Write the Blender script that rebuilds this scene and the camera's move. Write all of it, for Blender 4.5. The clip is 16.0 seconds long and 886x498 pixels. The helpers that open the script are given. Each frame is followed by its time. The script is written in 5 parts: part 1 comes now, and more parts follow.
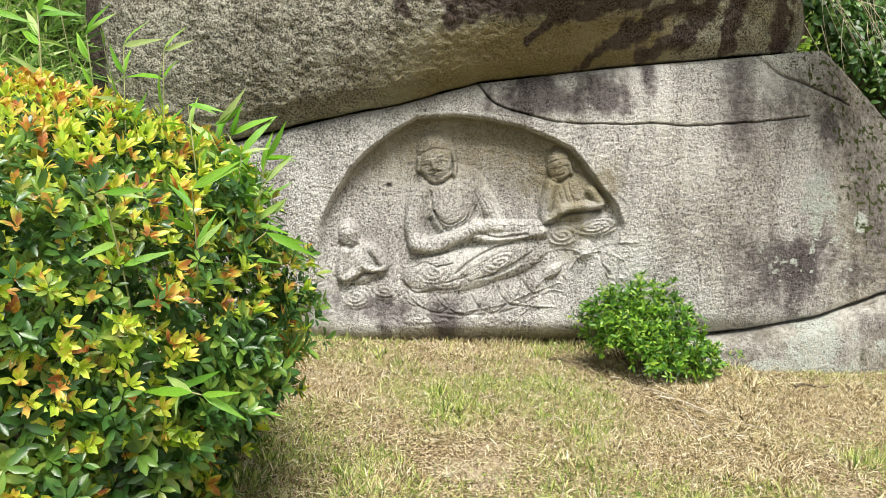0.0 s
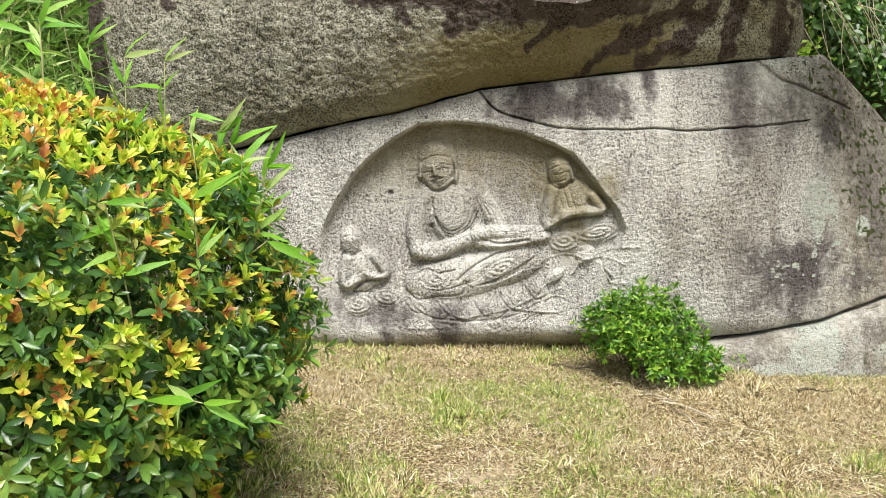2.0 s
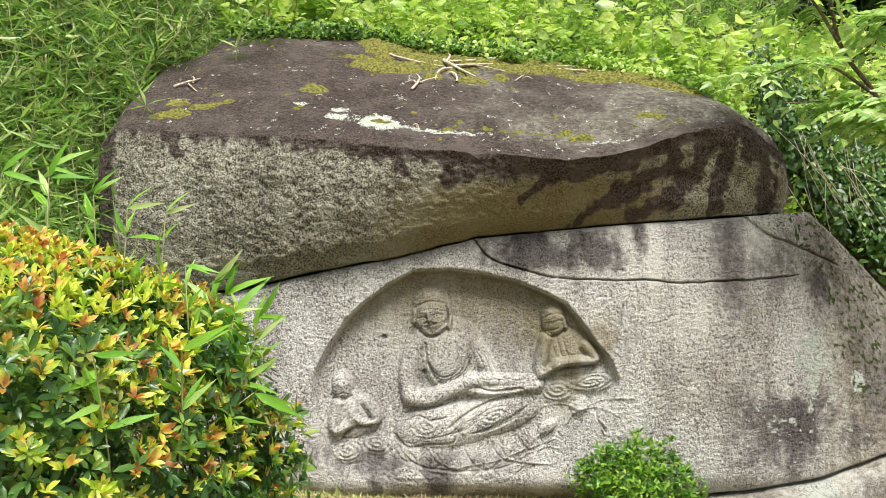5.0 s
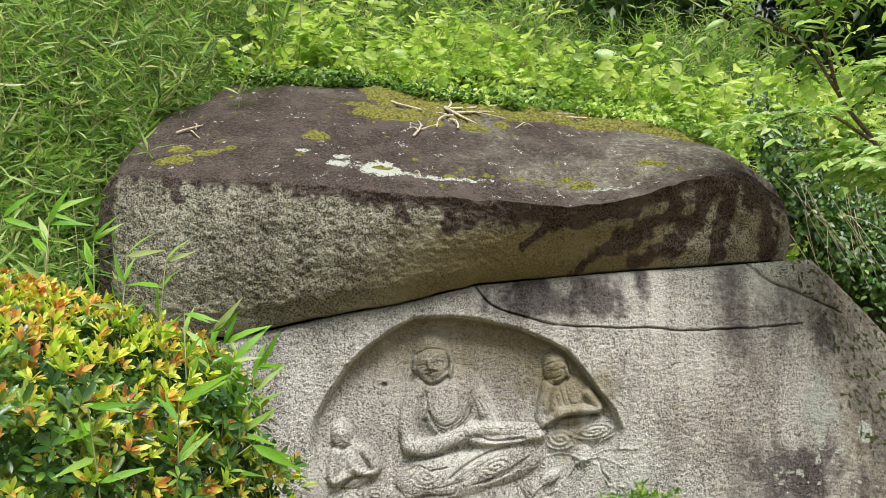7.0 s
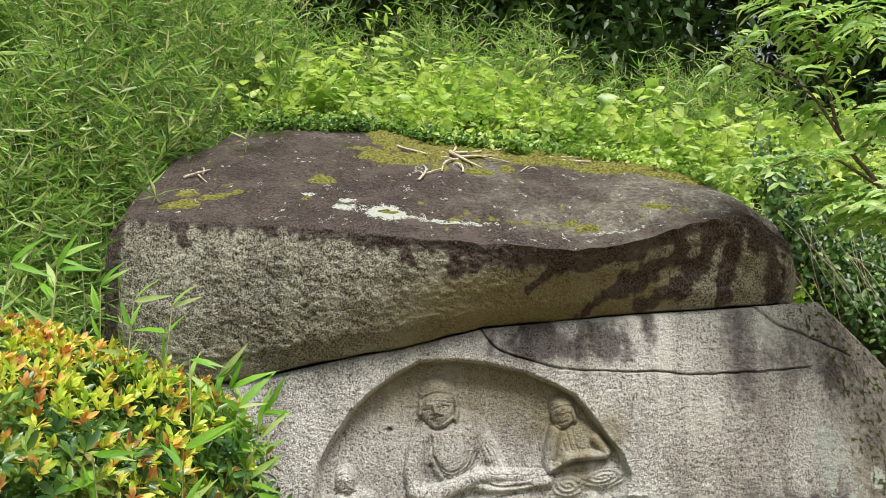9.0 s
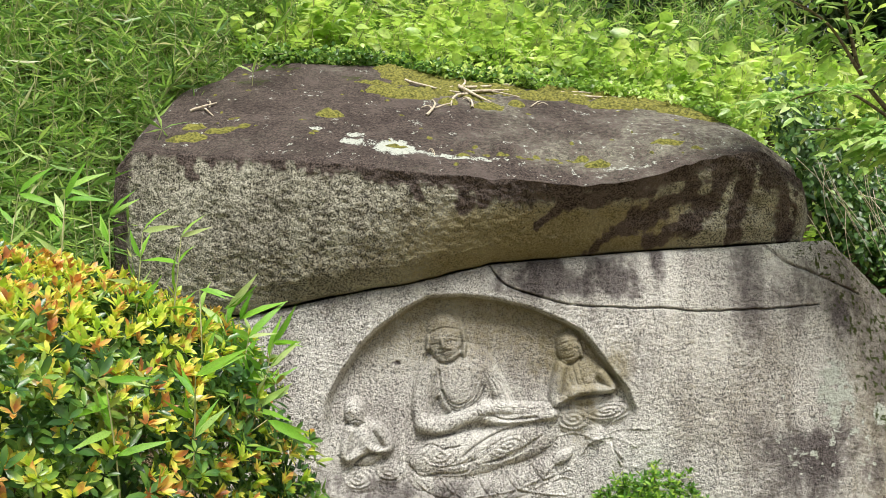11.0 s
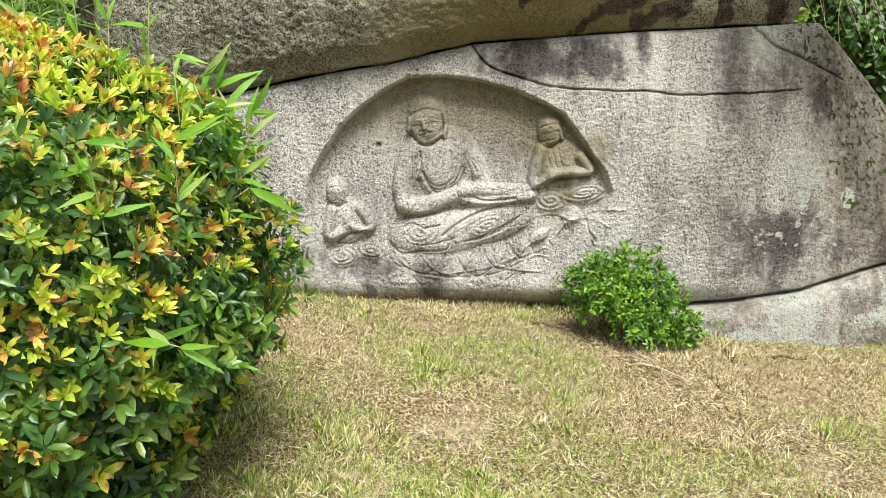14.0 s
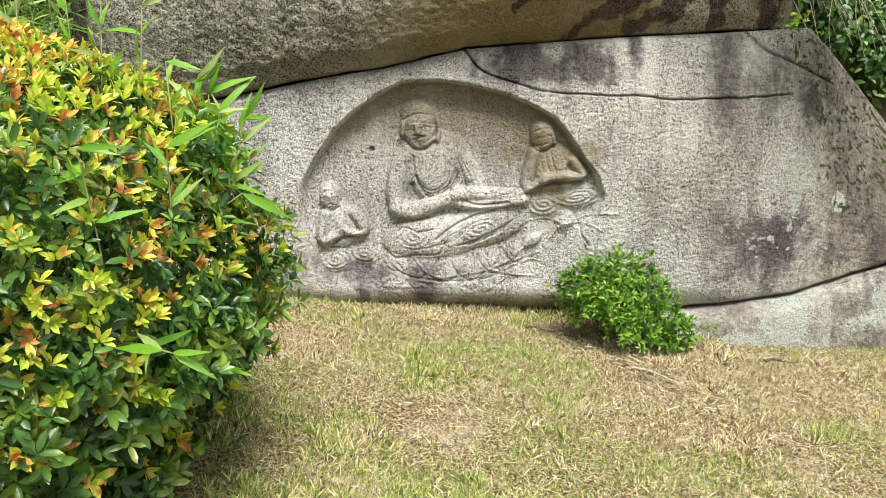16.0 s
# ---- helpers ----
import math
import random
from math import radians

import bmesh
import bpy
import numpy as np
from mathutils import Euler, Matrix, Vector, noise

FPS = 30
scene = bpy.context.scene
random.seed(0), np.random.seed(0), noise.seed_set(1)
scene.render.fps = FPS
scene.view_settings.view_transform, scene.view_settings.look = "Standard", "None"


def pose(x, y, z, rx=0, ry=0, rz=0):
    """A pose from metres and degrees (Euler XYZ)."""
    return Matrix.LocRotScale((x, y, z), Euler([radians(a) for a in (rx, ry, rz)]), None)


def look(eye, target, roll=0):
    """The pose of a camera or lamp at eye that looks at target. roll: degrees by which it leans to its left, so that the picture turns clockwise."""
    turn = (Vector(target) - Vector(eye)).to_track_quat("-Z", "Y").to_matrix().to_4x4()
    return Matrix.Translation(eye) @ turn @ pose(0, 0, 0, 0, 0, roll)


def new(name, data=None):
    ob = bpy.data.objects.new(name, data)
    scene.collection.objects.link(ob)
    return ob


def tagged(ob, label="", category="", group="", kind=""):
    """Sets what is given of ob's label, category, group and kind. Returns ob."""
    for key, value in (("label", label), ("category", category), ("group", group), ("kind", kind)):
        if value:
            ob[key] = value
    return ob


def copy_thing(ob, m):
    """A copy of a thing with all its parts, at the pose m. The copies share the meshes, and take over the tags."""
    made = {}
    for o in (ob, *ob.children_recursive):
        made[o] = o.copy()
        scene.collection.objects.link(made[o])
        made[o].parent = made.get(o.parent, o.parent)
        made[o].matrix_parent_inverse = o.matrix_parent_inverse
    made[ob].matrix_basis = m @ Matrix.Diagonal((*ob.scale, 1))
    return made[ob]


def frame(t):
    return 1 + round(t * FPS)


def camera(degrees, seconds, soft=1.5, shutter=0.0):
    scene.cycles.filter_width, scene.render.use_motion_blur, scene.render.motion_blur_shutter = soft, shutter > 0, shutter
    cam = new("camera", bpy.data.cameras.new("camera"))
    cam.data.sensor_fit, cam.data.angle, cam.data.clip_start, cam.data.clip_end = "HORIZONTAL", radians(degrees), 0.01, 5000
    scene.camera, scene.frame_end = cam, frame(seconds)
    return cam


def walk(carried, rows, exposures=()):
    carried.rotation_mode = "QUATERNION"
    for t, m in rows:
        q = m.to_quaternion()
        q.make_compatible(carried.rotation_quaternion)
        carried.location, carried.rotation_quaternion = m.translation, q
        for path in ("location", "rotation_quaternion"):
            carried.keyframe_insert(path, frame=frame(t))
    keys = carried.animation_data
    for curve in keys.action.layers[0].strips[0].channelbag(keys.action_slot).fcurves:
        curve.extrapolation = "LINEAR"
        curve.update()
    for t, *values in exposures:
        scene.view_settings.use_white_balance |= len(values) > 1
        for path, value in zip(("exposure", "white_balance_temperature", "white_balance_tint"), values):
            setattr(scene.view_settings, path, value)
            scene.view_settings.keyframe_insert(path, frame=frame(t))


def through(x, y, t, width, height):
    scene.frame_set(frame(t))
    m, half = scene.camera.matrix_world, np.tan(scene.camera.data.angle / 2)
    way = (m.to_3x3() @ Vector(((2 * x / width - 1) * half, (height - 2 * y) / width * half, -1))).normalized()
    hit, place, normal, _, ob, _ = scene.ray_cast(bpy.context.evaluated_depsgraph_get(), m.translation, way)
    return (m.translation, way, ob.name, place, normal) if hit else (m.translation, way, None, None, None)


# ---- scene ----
# ---- camera ----
cam = camera(58.6, 16.0, soft=0.5)
# seconds, eye x y z, turn to the left, tilt up, roll
PATH = [
    (0, -0.016, 0.012, 1.453, 0.05, -6.99, -0.95),
    (0.5, -0.012, 0.012, 1.454, 0.18, -6.89, -1.21),
    (1, -0.012, 0.010, 1.456, 0.22, -6.78, -1.25),
    (1.5, -0.010, 0.008, 1.458, 0.30, -6.63, -1.32),
    (2, -0.004, 0.004, 1.459, 0.32, -6.58, -1.37),
    (2.5, -0.004, 0.007, 1.458, 0.46, -6.32, -1.56),
    (3, 0.002, -0.005, 1.471, 0.39, -5.37, -1.10),
    (3.5, 0.009, -0.016, 1.487, 0.14, -3.49, -0.59),
    (4, 0.021, -0.028, 1.511, 0.10, -1.33, -0.21),
    (4.5, 0.027, -0.025, 1.521, 0.09, 1.26, -0.12),
    (5.3, 0.026, -0.015, 1.528, 0.08, 4.10, -0.06),
    (6.2, 0.020, 0.000, 1.537, 0.05, 5.90, 0.02),
    (7, 0.017, 0.006, 1.541, 0.05, 6.45, 0.06),
    (7.5, 0.014, 0.003, 1.542, 0.14, 6.74, 0.05),
    (8, 0.019, 0.002, 1.544, 0.23, 6.96, -0.02),
    (8.5, 0.012, 0.002, 1.546, 0.23, 7.95, 0.02),
    (8.7, 0.011, 0.001, 1.552, 0.29, 8.64, 0.01),
    (9.4, 0.010, 0.004, 1.550, 0.45, 9.90, 0.05),
    (10.2, 0.009, 0.009, 1.542, 0.60, 9.30, 0.18),
    (10.8, 0.007, 0.013, 1.534, 0.70, 6.77, 0.30),
    (11, 0.003, 0.022, 1.527, 0.89, 5.10, 0.42),
    (11.5, -0.008, 0.034, 1.495, 0.90, -0.19, 0.72),
    (12, -0.006, 0.024, 1.465, 0.25, -6.72, 1.05),
    (12.5, 0.006, 0.017, 1.462, 0.01, -8.36, 1.14),
    (13, 0.024, -0.004, 1.464, -0.25, -9.33, 1.17),
    (13.5, 0.020, 0.002, 1.458, -0.42, -9.72, 0.98),
    (14, 0.017, 0.007, 1.453, -0.52, -9.77, 1.04),
    (14.5, 0.020, 0.004, 1.458, -0.69, -9.82, 1.16),
    (15, 0.020, -0.000, 1.463, -0.76, -9.80, 1.18),
    (15.5, 0.020, 0.003, 1.460, -0.85, -9.64, 1.05),
    (16, 0.021, 0.000, 1.462, -0.96, -9.55, 1.05),
]


def aim(x, y, z, turn, tilt, roll):
    """A camera pose from an eye and three angles."""
    a, b = radians(turn), radians(tilt)
    way = Vector((-math.sin(a) * math.cos(b), math.cos(a) * math.cos(b), math.sin(b)))
    return look((x, y, z), Vector((x, y, z)) + way, roll)


walk(cam, [(r[0], aim(*r[1:])) for r in PATH], exposures=[(0, 0.6), (4.5, 0.62), (6.8, 0.32), (8.7, 0.32), (10.8, 0.48), (12, 0.6), (16, 0.58)])

# ---- world and light ----
world = bpy.data.worlds.new("overcast_sky")
scene.world = world
world.use_nodes = True
wn, wl = world.node_tree.nodes, world.node_tree.links
sky = wn.new("ShaderNodeTexSky")
sky.sky_type, sky.sun_disc = "NISHITA", False
sky.sun_elevation, sky.sun_rotation = radians(60), radians(168)
sky.air_density, sky.dust_density = 1.0, 3.0
grey = wn.new("ShaderNodeHueSaturation")
grey.inputs["Saturation"].default_value = 0.35
wl.new(sky.outputs[0], grey.inputs["Color"])
wl.new(grey.outputs[0], wn["Background"].inputs[0])
wn["Background"].inputs[1].default_value = 0.095
sun_data = bpy.data.lights.new("sun", "SUN")
sun_data.energy, sun_data.angle, sun_data.color = 3.9, radians(28), (1.0, 0.96, 0.9)
sun = new("sun", sun_data)
sun.matrix_world = look((1.0, -4.8, 8.6), (0, 0, 0))

# ---- small tools ----
rng = np.random.default_rng(7)


def _hash(i, j, k):
    n = (i * 374761393 + j * 668265263 + k * 2147483647 + 1013904223) & 0xFFFFFFFF
    n = ((n ^ (n >> 13)) * 1274126177) & 0xFFFFFFFF
    n = ((n ^ (n >> 16)) * 2246822519) & 0xFFFFFFFF
    return ((n ^ (n >> 15)) & 0xFFFFFF) / float(0xFFFFFF)


def vnoise(x, y, z):
    """Smooth value noise in 0..1 on arrays."""
    x, y, z = np.broadcast_arrays(np.asarray(x, float), np.asarray(y, float), np.asarray(z, float))
    i, j, k = (np.floor(a).astype(np.int64) for a in (x, y, z))
    u, v, w = ((a - b) for a, b in ((x, i), (y, j), (z, k)))
    u, v, w = (a * a * (3 - 2 * a) for a in (u, v, w))
    out = 0
    for a in (0, 1):
        for b in (0, 1):
            for c in (0, 1):
                out = out + _hash(i + a, j + b, k + c) * (u if a else 1 - u) * (v if b else 1 - v) * (w if c else 1 - w)
    return out


def fbm(x, y, z, octaves=4):
    out, amp, tot = 0, 1.0, 0.0
    for n in range(octaves):
        f = 2.0 ** n
        out, tot = out + amp * vnoise(x * f + 17 * n, y * f, z * f), tot + amp
        amp *= 0.5
    return out / tot


def smooth(a, b, x):
    t = np.clip((x - a) / (b - a), 0, 1)
    return t * t * (3 - 2 * t)


def fill_mesh(name, verts, faces, mats, smoothed=True):
    """A mesh from arrays; faces all have the same corner count, or are a list of such arrays."""
    groups = faces if isinstance(faces, list) else [faces]
    me = bpy.data.meshes.new(name)
    verts = np.asarray(verts, np.float32)
    me.vertices.add(len(verts))
    me.vertices.foreach_set("co", verts.ravel())
    corners = np.concatenate([np.asarray(g, np.int32).ravel() for g in groups])
    sizes = np.concatenate([np.full(len(g), np.asarray(g).shape[1], np.int32) for g in groups])
    me.loops.add(len(corners))
    me.loops.foreach_set("vertex_index", corners)
    me.polygons.add(len(sizes))
    me.polygons.foreach_set("loop_start", np.concatenate([[0], np.cumsum(sizes)[:-1]]).astype(np.int32))
    me.polygons.foreach_set("loop_total", sizes)
    me.update(calc_edges=True)
    me.validate()
    if smoothed:
        me.polygons.foreach_set("use_smooth", np.ones(len(me.polygons), bool))
    for m in mats if isinstance(mats, (list, tuple)) else [mats]:
        me.materials.append(m)
    return me


def attach(name, me, parent=None, label="", kind="", world=False):
    """Links a mesh as a part. world: its corners are in the world, not about its thing's base."""
    ob = new(name, me)
    if parent:
        ob.parent = parent
        if world:
            ob.location = -parent.location
    return tagged(ob, label, kind=kind)


def base_of(name, label, category, at=(0, 0, 0), group="", kind=""):
    """An Empty that carries a thing's parts."""
    ob = new(name)
    ob.empty_display_size = 0.1
    ob.location = at
    return tagged(ob, label, category, group, kind)


def grid_faces(rows, cols, wrap=False):
    r, c = np.meshgrid(np.arange(rows - 1), np.arange(cols if wrap else cols - 1), indexing="ij")
    c2 = (c + 1) % cols
    return np.stack([r * cols + c, r * cols + c2, (r + 1) * cols + c2, (r + 1) * cols + c], -1).reshape(-1, 4)


def set_stain(me, rgba):
    layer = me.color_attributes.new("stain", "FLOAT_COLOR", "POINT")
    layer.data.foreach_set("color", np.asarray(rgba, np.float32).ravel())


def submesh(name, verts, faces, rgba, mat):
    """The part of a mesh that some of its faces make."""
    used = np.unique(faces)
    back = np.full(len(verts), -1)
    back[used] = np.arange(len(used))
    me = fill_mesh(name, verts[used], back[faces], mat)
    set_stain(me, rgba[used])
    return me


def unit(v):
    return v / np.maximum(np.linalg.norm(v, axis=-1, keepdims=True), 1e-9)


def frames(way, up):
    """Turns whose y axis is way and whose z axis lies near up, as (n, 3, 3) arrays of columns."""
    y = unit(way)
    x = unit(np.cross(y, up))
    z = np.cross(x, y)
    return np.stack([x, y, z], -1)


def scattered(template, turns, sizes, places):
    """One big vertex and face array of a small template laid out many times."""
    tv, tf = template
    sizes = np.asarray(sizes, float).reshape(len(places), -1)
    v = np.einsum("nij,nkj->nki", turns, tv[None] * sizes[:, None, :]) + places[:, None]
    n, k = len(places), len(tv)
    f = [(g[None] + (np.arange(n) * k)[:, None, None]).reshape(-1, g.shape[1]) for g in tf]
    return v.reshape(-1, 3), f


def leaf_shape(width=0.4, fold=0.12, bend=0.15, widest=0.45):
    """A folded, bent leaf of length 1 along y: 8 corners."""
    def mid(t):
        return (0.0, t, -bend * t * t)
    a, b = widest * 0.7, min(0.9, widest * 1.55)
    rows = [(a, width * 0.44), (b, width * 0.42)]
    v = [mid(0.0)]
    for t, w in rows:
        x, y, z = mid(t)
        v += [(-w, y - 0.02, z + fold * w * 2), (x, y, z), (w, y - 0.02, z + fold * w * 2)]
    v.append(mid(1.0))
    tri = np.array([(0, 2, 1), (0, 3, 2), (4, 5, 7), (5, 6, 7)])
    quad = np.array([(1, 2, 5, 4), (2, 3, 6, 5)])
    return np.array(v, float), [tri, quad]


def far_leaf(width=0.4, fold=0.12, bend=0.15, widest=0.42):
    """A folded leaf of five corners for plants that stay far off."""
    v = [(0, 0, 0), (-width / 2, widest, fold * width - bend * 0.2), (0, widest, -bend * 0.2), (width / 2, widest, fold * width - bend * 0.2), (0, 1, -bend)]
    return np.array(v, float), [np.array([(0, 2, 1), (0, 3, 2), (2, 4, 1), (2, 3, 4)])]


def blade_shape(width=0.06, bend=0.25):
    v = []
    for t, w in ((0, 0.7), (0.45, 1.0)):
        v += [(-w * width / 2, t, -bend * t * t), (w * width / 2, t, -bend * t * t)]
    v.append((0, 1, -bend))
    return np.array(v, float), [np.array([(2, 3, 4)]), np.array([(0, 1, 3, 2)])]


def tube(points, radii, sides=6):
    """Verts and quads of a tapered tube along a line."""
    p = np.asarray(points, float)
    way = unit(np.gradient(p, axis=0))
    side = unit(np.cross(way, np.where(np.abs(way[:, 2:]) > 0.9, [[1.0, 0, 0]], [[0, 0, 1.0]])))
    over = np.cross(way, side)
    a = np.linspace(0, 2 * np.pi, sides, endpoint=False)
    ring = np.cos(a)[None, :, None] * side[:, None] + np.sin(a)[None, :, None] * over[:, None]
    v = p[:, None] + ring * np.asarray(radii, float)[:, None, None]
    return v.reshape(-1, 3), grid_faces(len(p), sides, True)


def merged(pieces):
    """Joins (verts, quads) pairs."""
    v, f, n = [], [], 0
    for a, b in pieces:
        v.append(a)
        f.append(np.asarray(b) + n)
        n += len(a)
    return np.concatenate(v), np.concatenate(f)


# ---- materials ----
class Nodes:
    def __init__(self, name):
        self.mat = bpy.data.materials.new(name)
        self.mat.use_nodes = True
        self.tree = self.mat.node_tree
        self.shader = self.tree.nodes["Principled BSDF"]
        self.out = self.tree.nodes["Material Output"]

    def add(self, kind, links=(), **values):
        n = self.tree.nodes.new(kind)
        for key, value in values.items():
            if key == "op":
                n.operation = value
            elif key == "blend":
                n.blend_type = value
        for slot, source in dict(links).items():
            if isinstance(source, bpy.types.NodeSocket):
                self.tree.links.new(source, n.inputs[slot])
            else:
                n.inputs[slot].default_value = source
        return n

    def spot(self, scale, detail=3.0, rough=0.6, stretch=None):
        at = self.add("ShaderNodeTexCoord").outputs["Object"]
        if stretch:
            at = self.add("ShaderNodeMapping", {"Vector": at, "Scale": stretch}).outputs[0]
        return self.add("ShaderNodeTexNoise", {"Vector": at, "Scale": scale, "Detail": detail, "Roughness": rough}).outputs[0]

    def math(self, op, a, b=0.0, clamp=False):
        n = self.add("ShaderNodeMath", {0: a, 1: b}, op=op)
        n.use_clamp = clamp
        return n.outputs[0]

    def span(self, value, low, high):
        """0 at low, 1 at high, smooth between."""
        n = self.add("ShaderNodeMapRange", {"Value": value, "From Min": low, "From Max": high})
        n.interpolation_type = "SMOOTHSTEP"
        return n.outputs[0]

    def mix(self, share, a, b, blend="MIX"):
        n = self.tree.nodes.new("ShaderNodeMix")
        n.data_type, n.blend_type = "RGBA", blend
        for slot, source in ((0, share), (6, a), (7, b)):
            if isinstance(source, bpy.types.NodeSocket):
                self.tree.links.new(source, n.inputs[slot])
            else:
                n.inputs[slot].default_value = (*source, 1) if isinstance(source, tuple) and len(source) == 3 else source
        return n.outputs[2]

    def ramp(self, value, stops):
        n = self.add("ShaderNodeValToRGB", {0: value})
        el = n.color_ramp.elements
        while len(el) < len(stops):
            el.new(0.5)
        for e, (at, col) in zip(el, stops):
            e.position, e.color = at, (*col, 1)
        return n.outputs[0]

    def finish(self, colour, rough=0.9, bump=None, strength=0.5, distance=0.01, specular=0.3):
        for slot, source in (("Base Color", colour), ("Roughness", rough), ("Specular IOR Level", specular)):
            if isinstance(source, bpy.types.NodeSocket):
                self.tree.links.new(source, self.shader.inputs[slot])
            else:
                self.shader.inputs[slot].default_value = (*source, 1) if isinstance(source, tuple) else source
        if bump is not None:
            b = self.add("ShaderNodeBump", {"Height": bump, "Strength": strength, "Distance": distance})
            self.tree.links.new(b.outputs[0], self.shader.inputs["Normal"])
        return self.mat


def rock_material(name, light, mid, dark, wash, crust_tint=(0.25, 0.225, 0.24), grain=125.0, relief=0.9):
    """Pecked granite with tones carried by the mesh: dark crust and patches, algae and browning, pale lichen, moss."""
    n = Nodes(name)
    fine, coarse, broad = n.spot(grain, 2.0, 0.65), n.spot(grain * 0.4, 3.0, 0.6), n.spot(1.4, 4.0)
    runs = n.spot(5.0, 5.0, 0.65, (1.0, 1.0, 0.14))
    speck = n.math("ADD", n.math("MULTIPLY", fine, 0.72), n.math("MULTIPLY", coarse, 0.28))
    colour = n.ramp(speck, [(0.40, dark), (0.485, mid), (0.575, light)])
    tone = n.math("ADD", n.math("MULTIPLY", n.math("SUBTRACT", runs, 0.5), 3.2), n.math("MULTIPLY", n.math("SUBTRACT", broad, 0.5), 2.4))
    colour = n.mix(n.math("MULTIPLY", n.span(tone, 0.0, 0.5), 0.5), colour, wash)
    colour = n.mix(n.math("MULTIPLY", n.span(tone, -0.02, -0.45), 0.55), colour, n.mix(1.0, colour, (0.55, 0.52, 0.52), "MULTIPLY"))
    at = n.add("ShaderNodeVertexColor")
    at.layer_name = "stain"
    parts = n.add("ShaderNodeSeparateColor", {0: at.outputs[0]})
    edge = n.math("MULTIPLY", n.math("SUBTRACT", n.spot(26.0, 5.0, 0.7), 0.5), 0.9)
    edge = n.math("ADD", edge, n.math("MULTIPLY", n.math("SUBTRACT", speck, 0.5), 1.7))
    crust = n.span(n.math("ADD", parts.outputs[0], edge), 0.3, 0.75)
    algae_brown = n.span(n.math("ADD", parts.outputs[1], edge), 0.15, 0.95)
    pale = n.span(n.math("ADD", parts.outputs[2], n.math("MULTIPLY", edge, 1.2)), 0.45, 0.6)
    moss = n.span(n.math("ADD", at.outputs[1], n.math("MULTIPLY", edge, 1.2)), 0.45, 0.6)
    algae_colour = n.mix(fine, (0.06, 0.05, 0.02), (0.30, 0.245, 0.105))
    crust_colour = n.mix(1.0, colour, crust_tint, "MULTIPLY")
    colour = n.mix(n.math("MULTIPLY", algae_brown, 0.8), colour, algae_colour)
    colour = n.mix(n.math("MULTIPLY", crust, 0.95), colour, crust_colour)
    colour = n.mix(pale, colour, n.mix(fine, (0.24, 0.28, 0.23), (0.60, 0.62, 0.56)))
    colour = n.mix(moss, colour, n.mix(fine, (0.02, 0.03, 0.008), (0.07, 0.085, 0.02)))
    bump = n.math("ADD", n.math("MULTIPLY", fine, 0.5), coarse)
    return n.finish(colour, 0.92, bump, relief, 0.02, 0.2)


def leaf_material(name, stops, rough=0.42, glow=0.3, per_object=False, specular=0.45, shoot=0.0):
    """Leaf with its own tint on each leaf, light passing through, and darker veins and blotches."""
    n = Nodes(name)
    if per_object:
        chance = n.add("ShaderNodeObjectInfo").outputs["Random"]
    else:
        chance = n.add("ShaderNodeNewGeometry").outputs["Random Per Island"]
    if shoot:
        where = n.add("ShaderNodeNewGeometry").outputs["Position"]
        tint = n.span(n.add("ShaderNodeTexNoise", {"Vector": where, "Scale": shoot, "Detail": 1.0}).outputs[0], 0.28, 0.72)
        chance = n.math("ADD", n.math("MULTIPLY", tint, 0.72), n.math("MULTIPLY", chance, 0.28))
    colour = n.ramp(chance, stops)
    colour = n.mix(n.math("MULTIPLY", n.span(n.spot(45.0, 3.0), 0.4, 0.75), 0.35), colour, (0.03, 0.06, 0.012))
    n.finish(colour, rough, n.spot(120.0, 2.0), 0.25, 0.003, specular)
    through = n.add("ShaderNodeBsdfTranslucent", {"Color": n.mix(1.0, colour, (1.0, 1.0, 0.7), "MULTIPLY")})
    blend = n.add("ShaderNodeMixShader", {0: glow})
    n.tree.links.new(n.shader.outputs[0], blend.inputs[1])
    n.tree.links.new(through.outputs[0], blend.inputs[2])
    n.tree.links.new(blend.outputs[0], n.out.inputs["Surface"])
    return n.mat


def plain_material(name, a, b, scale=40.0, rough=0.9, strength=0.5):
    n = Nodes(name)
    s = n.spot(scale, 4.0)
    return n.finish(n.mix(n.span(s, 0.3, 0.7), a, b), rough, s, strength, 0.006)


granite = rock_material("carved_granite", (0.68, 0.665, 0.62), (0.42, 0.41, 0.375), (0.075, 0.073, 0.072), (0.66, 0.655, 0.61))
granite_cap = rock_material("weathered_granite", (0.40, 0.39, 0.31), (0.205, 0.20, 0.155), (0.05, 0.048, 0.04), (0.36, 0.36, 0.29), (0.26, 0.20, 0.225), 95.0, 1.0)
MATURE = [(0.0, (0.022, 0.065, 0.018)), (0.4, (0.06, 0.16, 0.033)), (0.7, (0.17, 0.32, 0.045)), (0.86, (0.36, 0.48, 0.08)), (1.0, (0.32, 0.22, 0.09))]
YOUNG = [(0.0, (0.34, 0.58, 0.05)), (0.34, (0.62, 0.76, 0.08)), (0.55, (0.82, 0.82, 0.14)), (0.7, (0.82, 0.54, 0.12)), (0.84, (0.66, 0.27, 0.09)), (1.0, (0.34, 0.12, 0.06))]
leaf_mature = leaf_material("mature_leaf", MATURE, 0.3, specular=0.6, shoot=7.0)
leaf_mature_one = leaf_material("mature_leaf_single", MATURE, 0.3, per_object=True, specular=0.6, shoot=7.0)
leaf_young = leaf_material("young_leaf", YOUNG, 0.34, 0.38, shoot=13.0)
leaf_young_one = leaf_material("young_leaf_single", YOUNG, 0.34, 0.38, per_object=True, shoot=13.0)
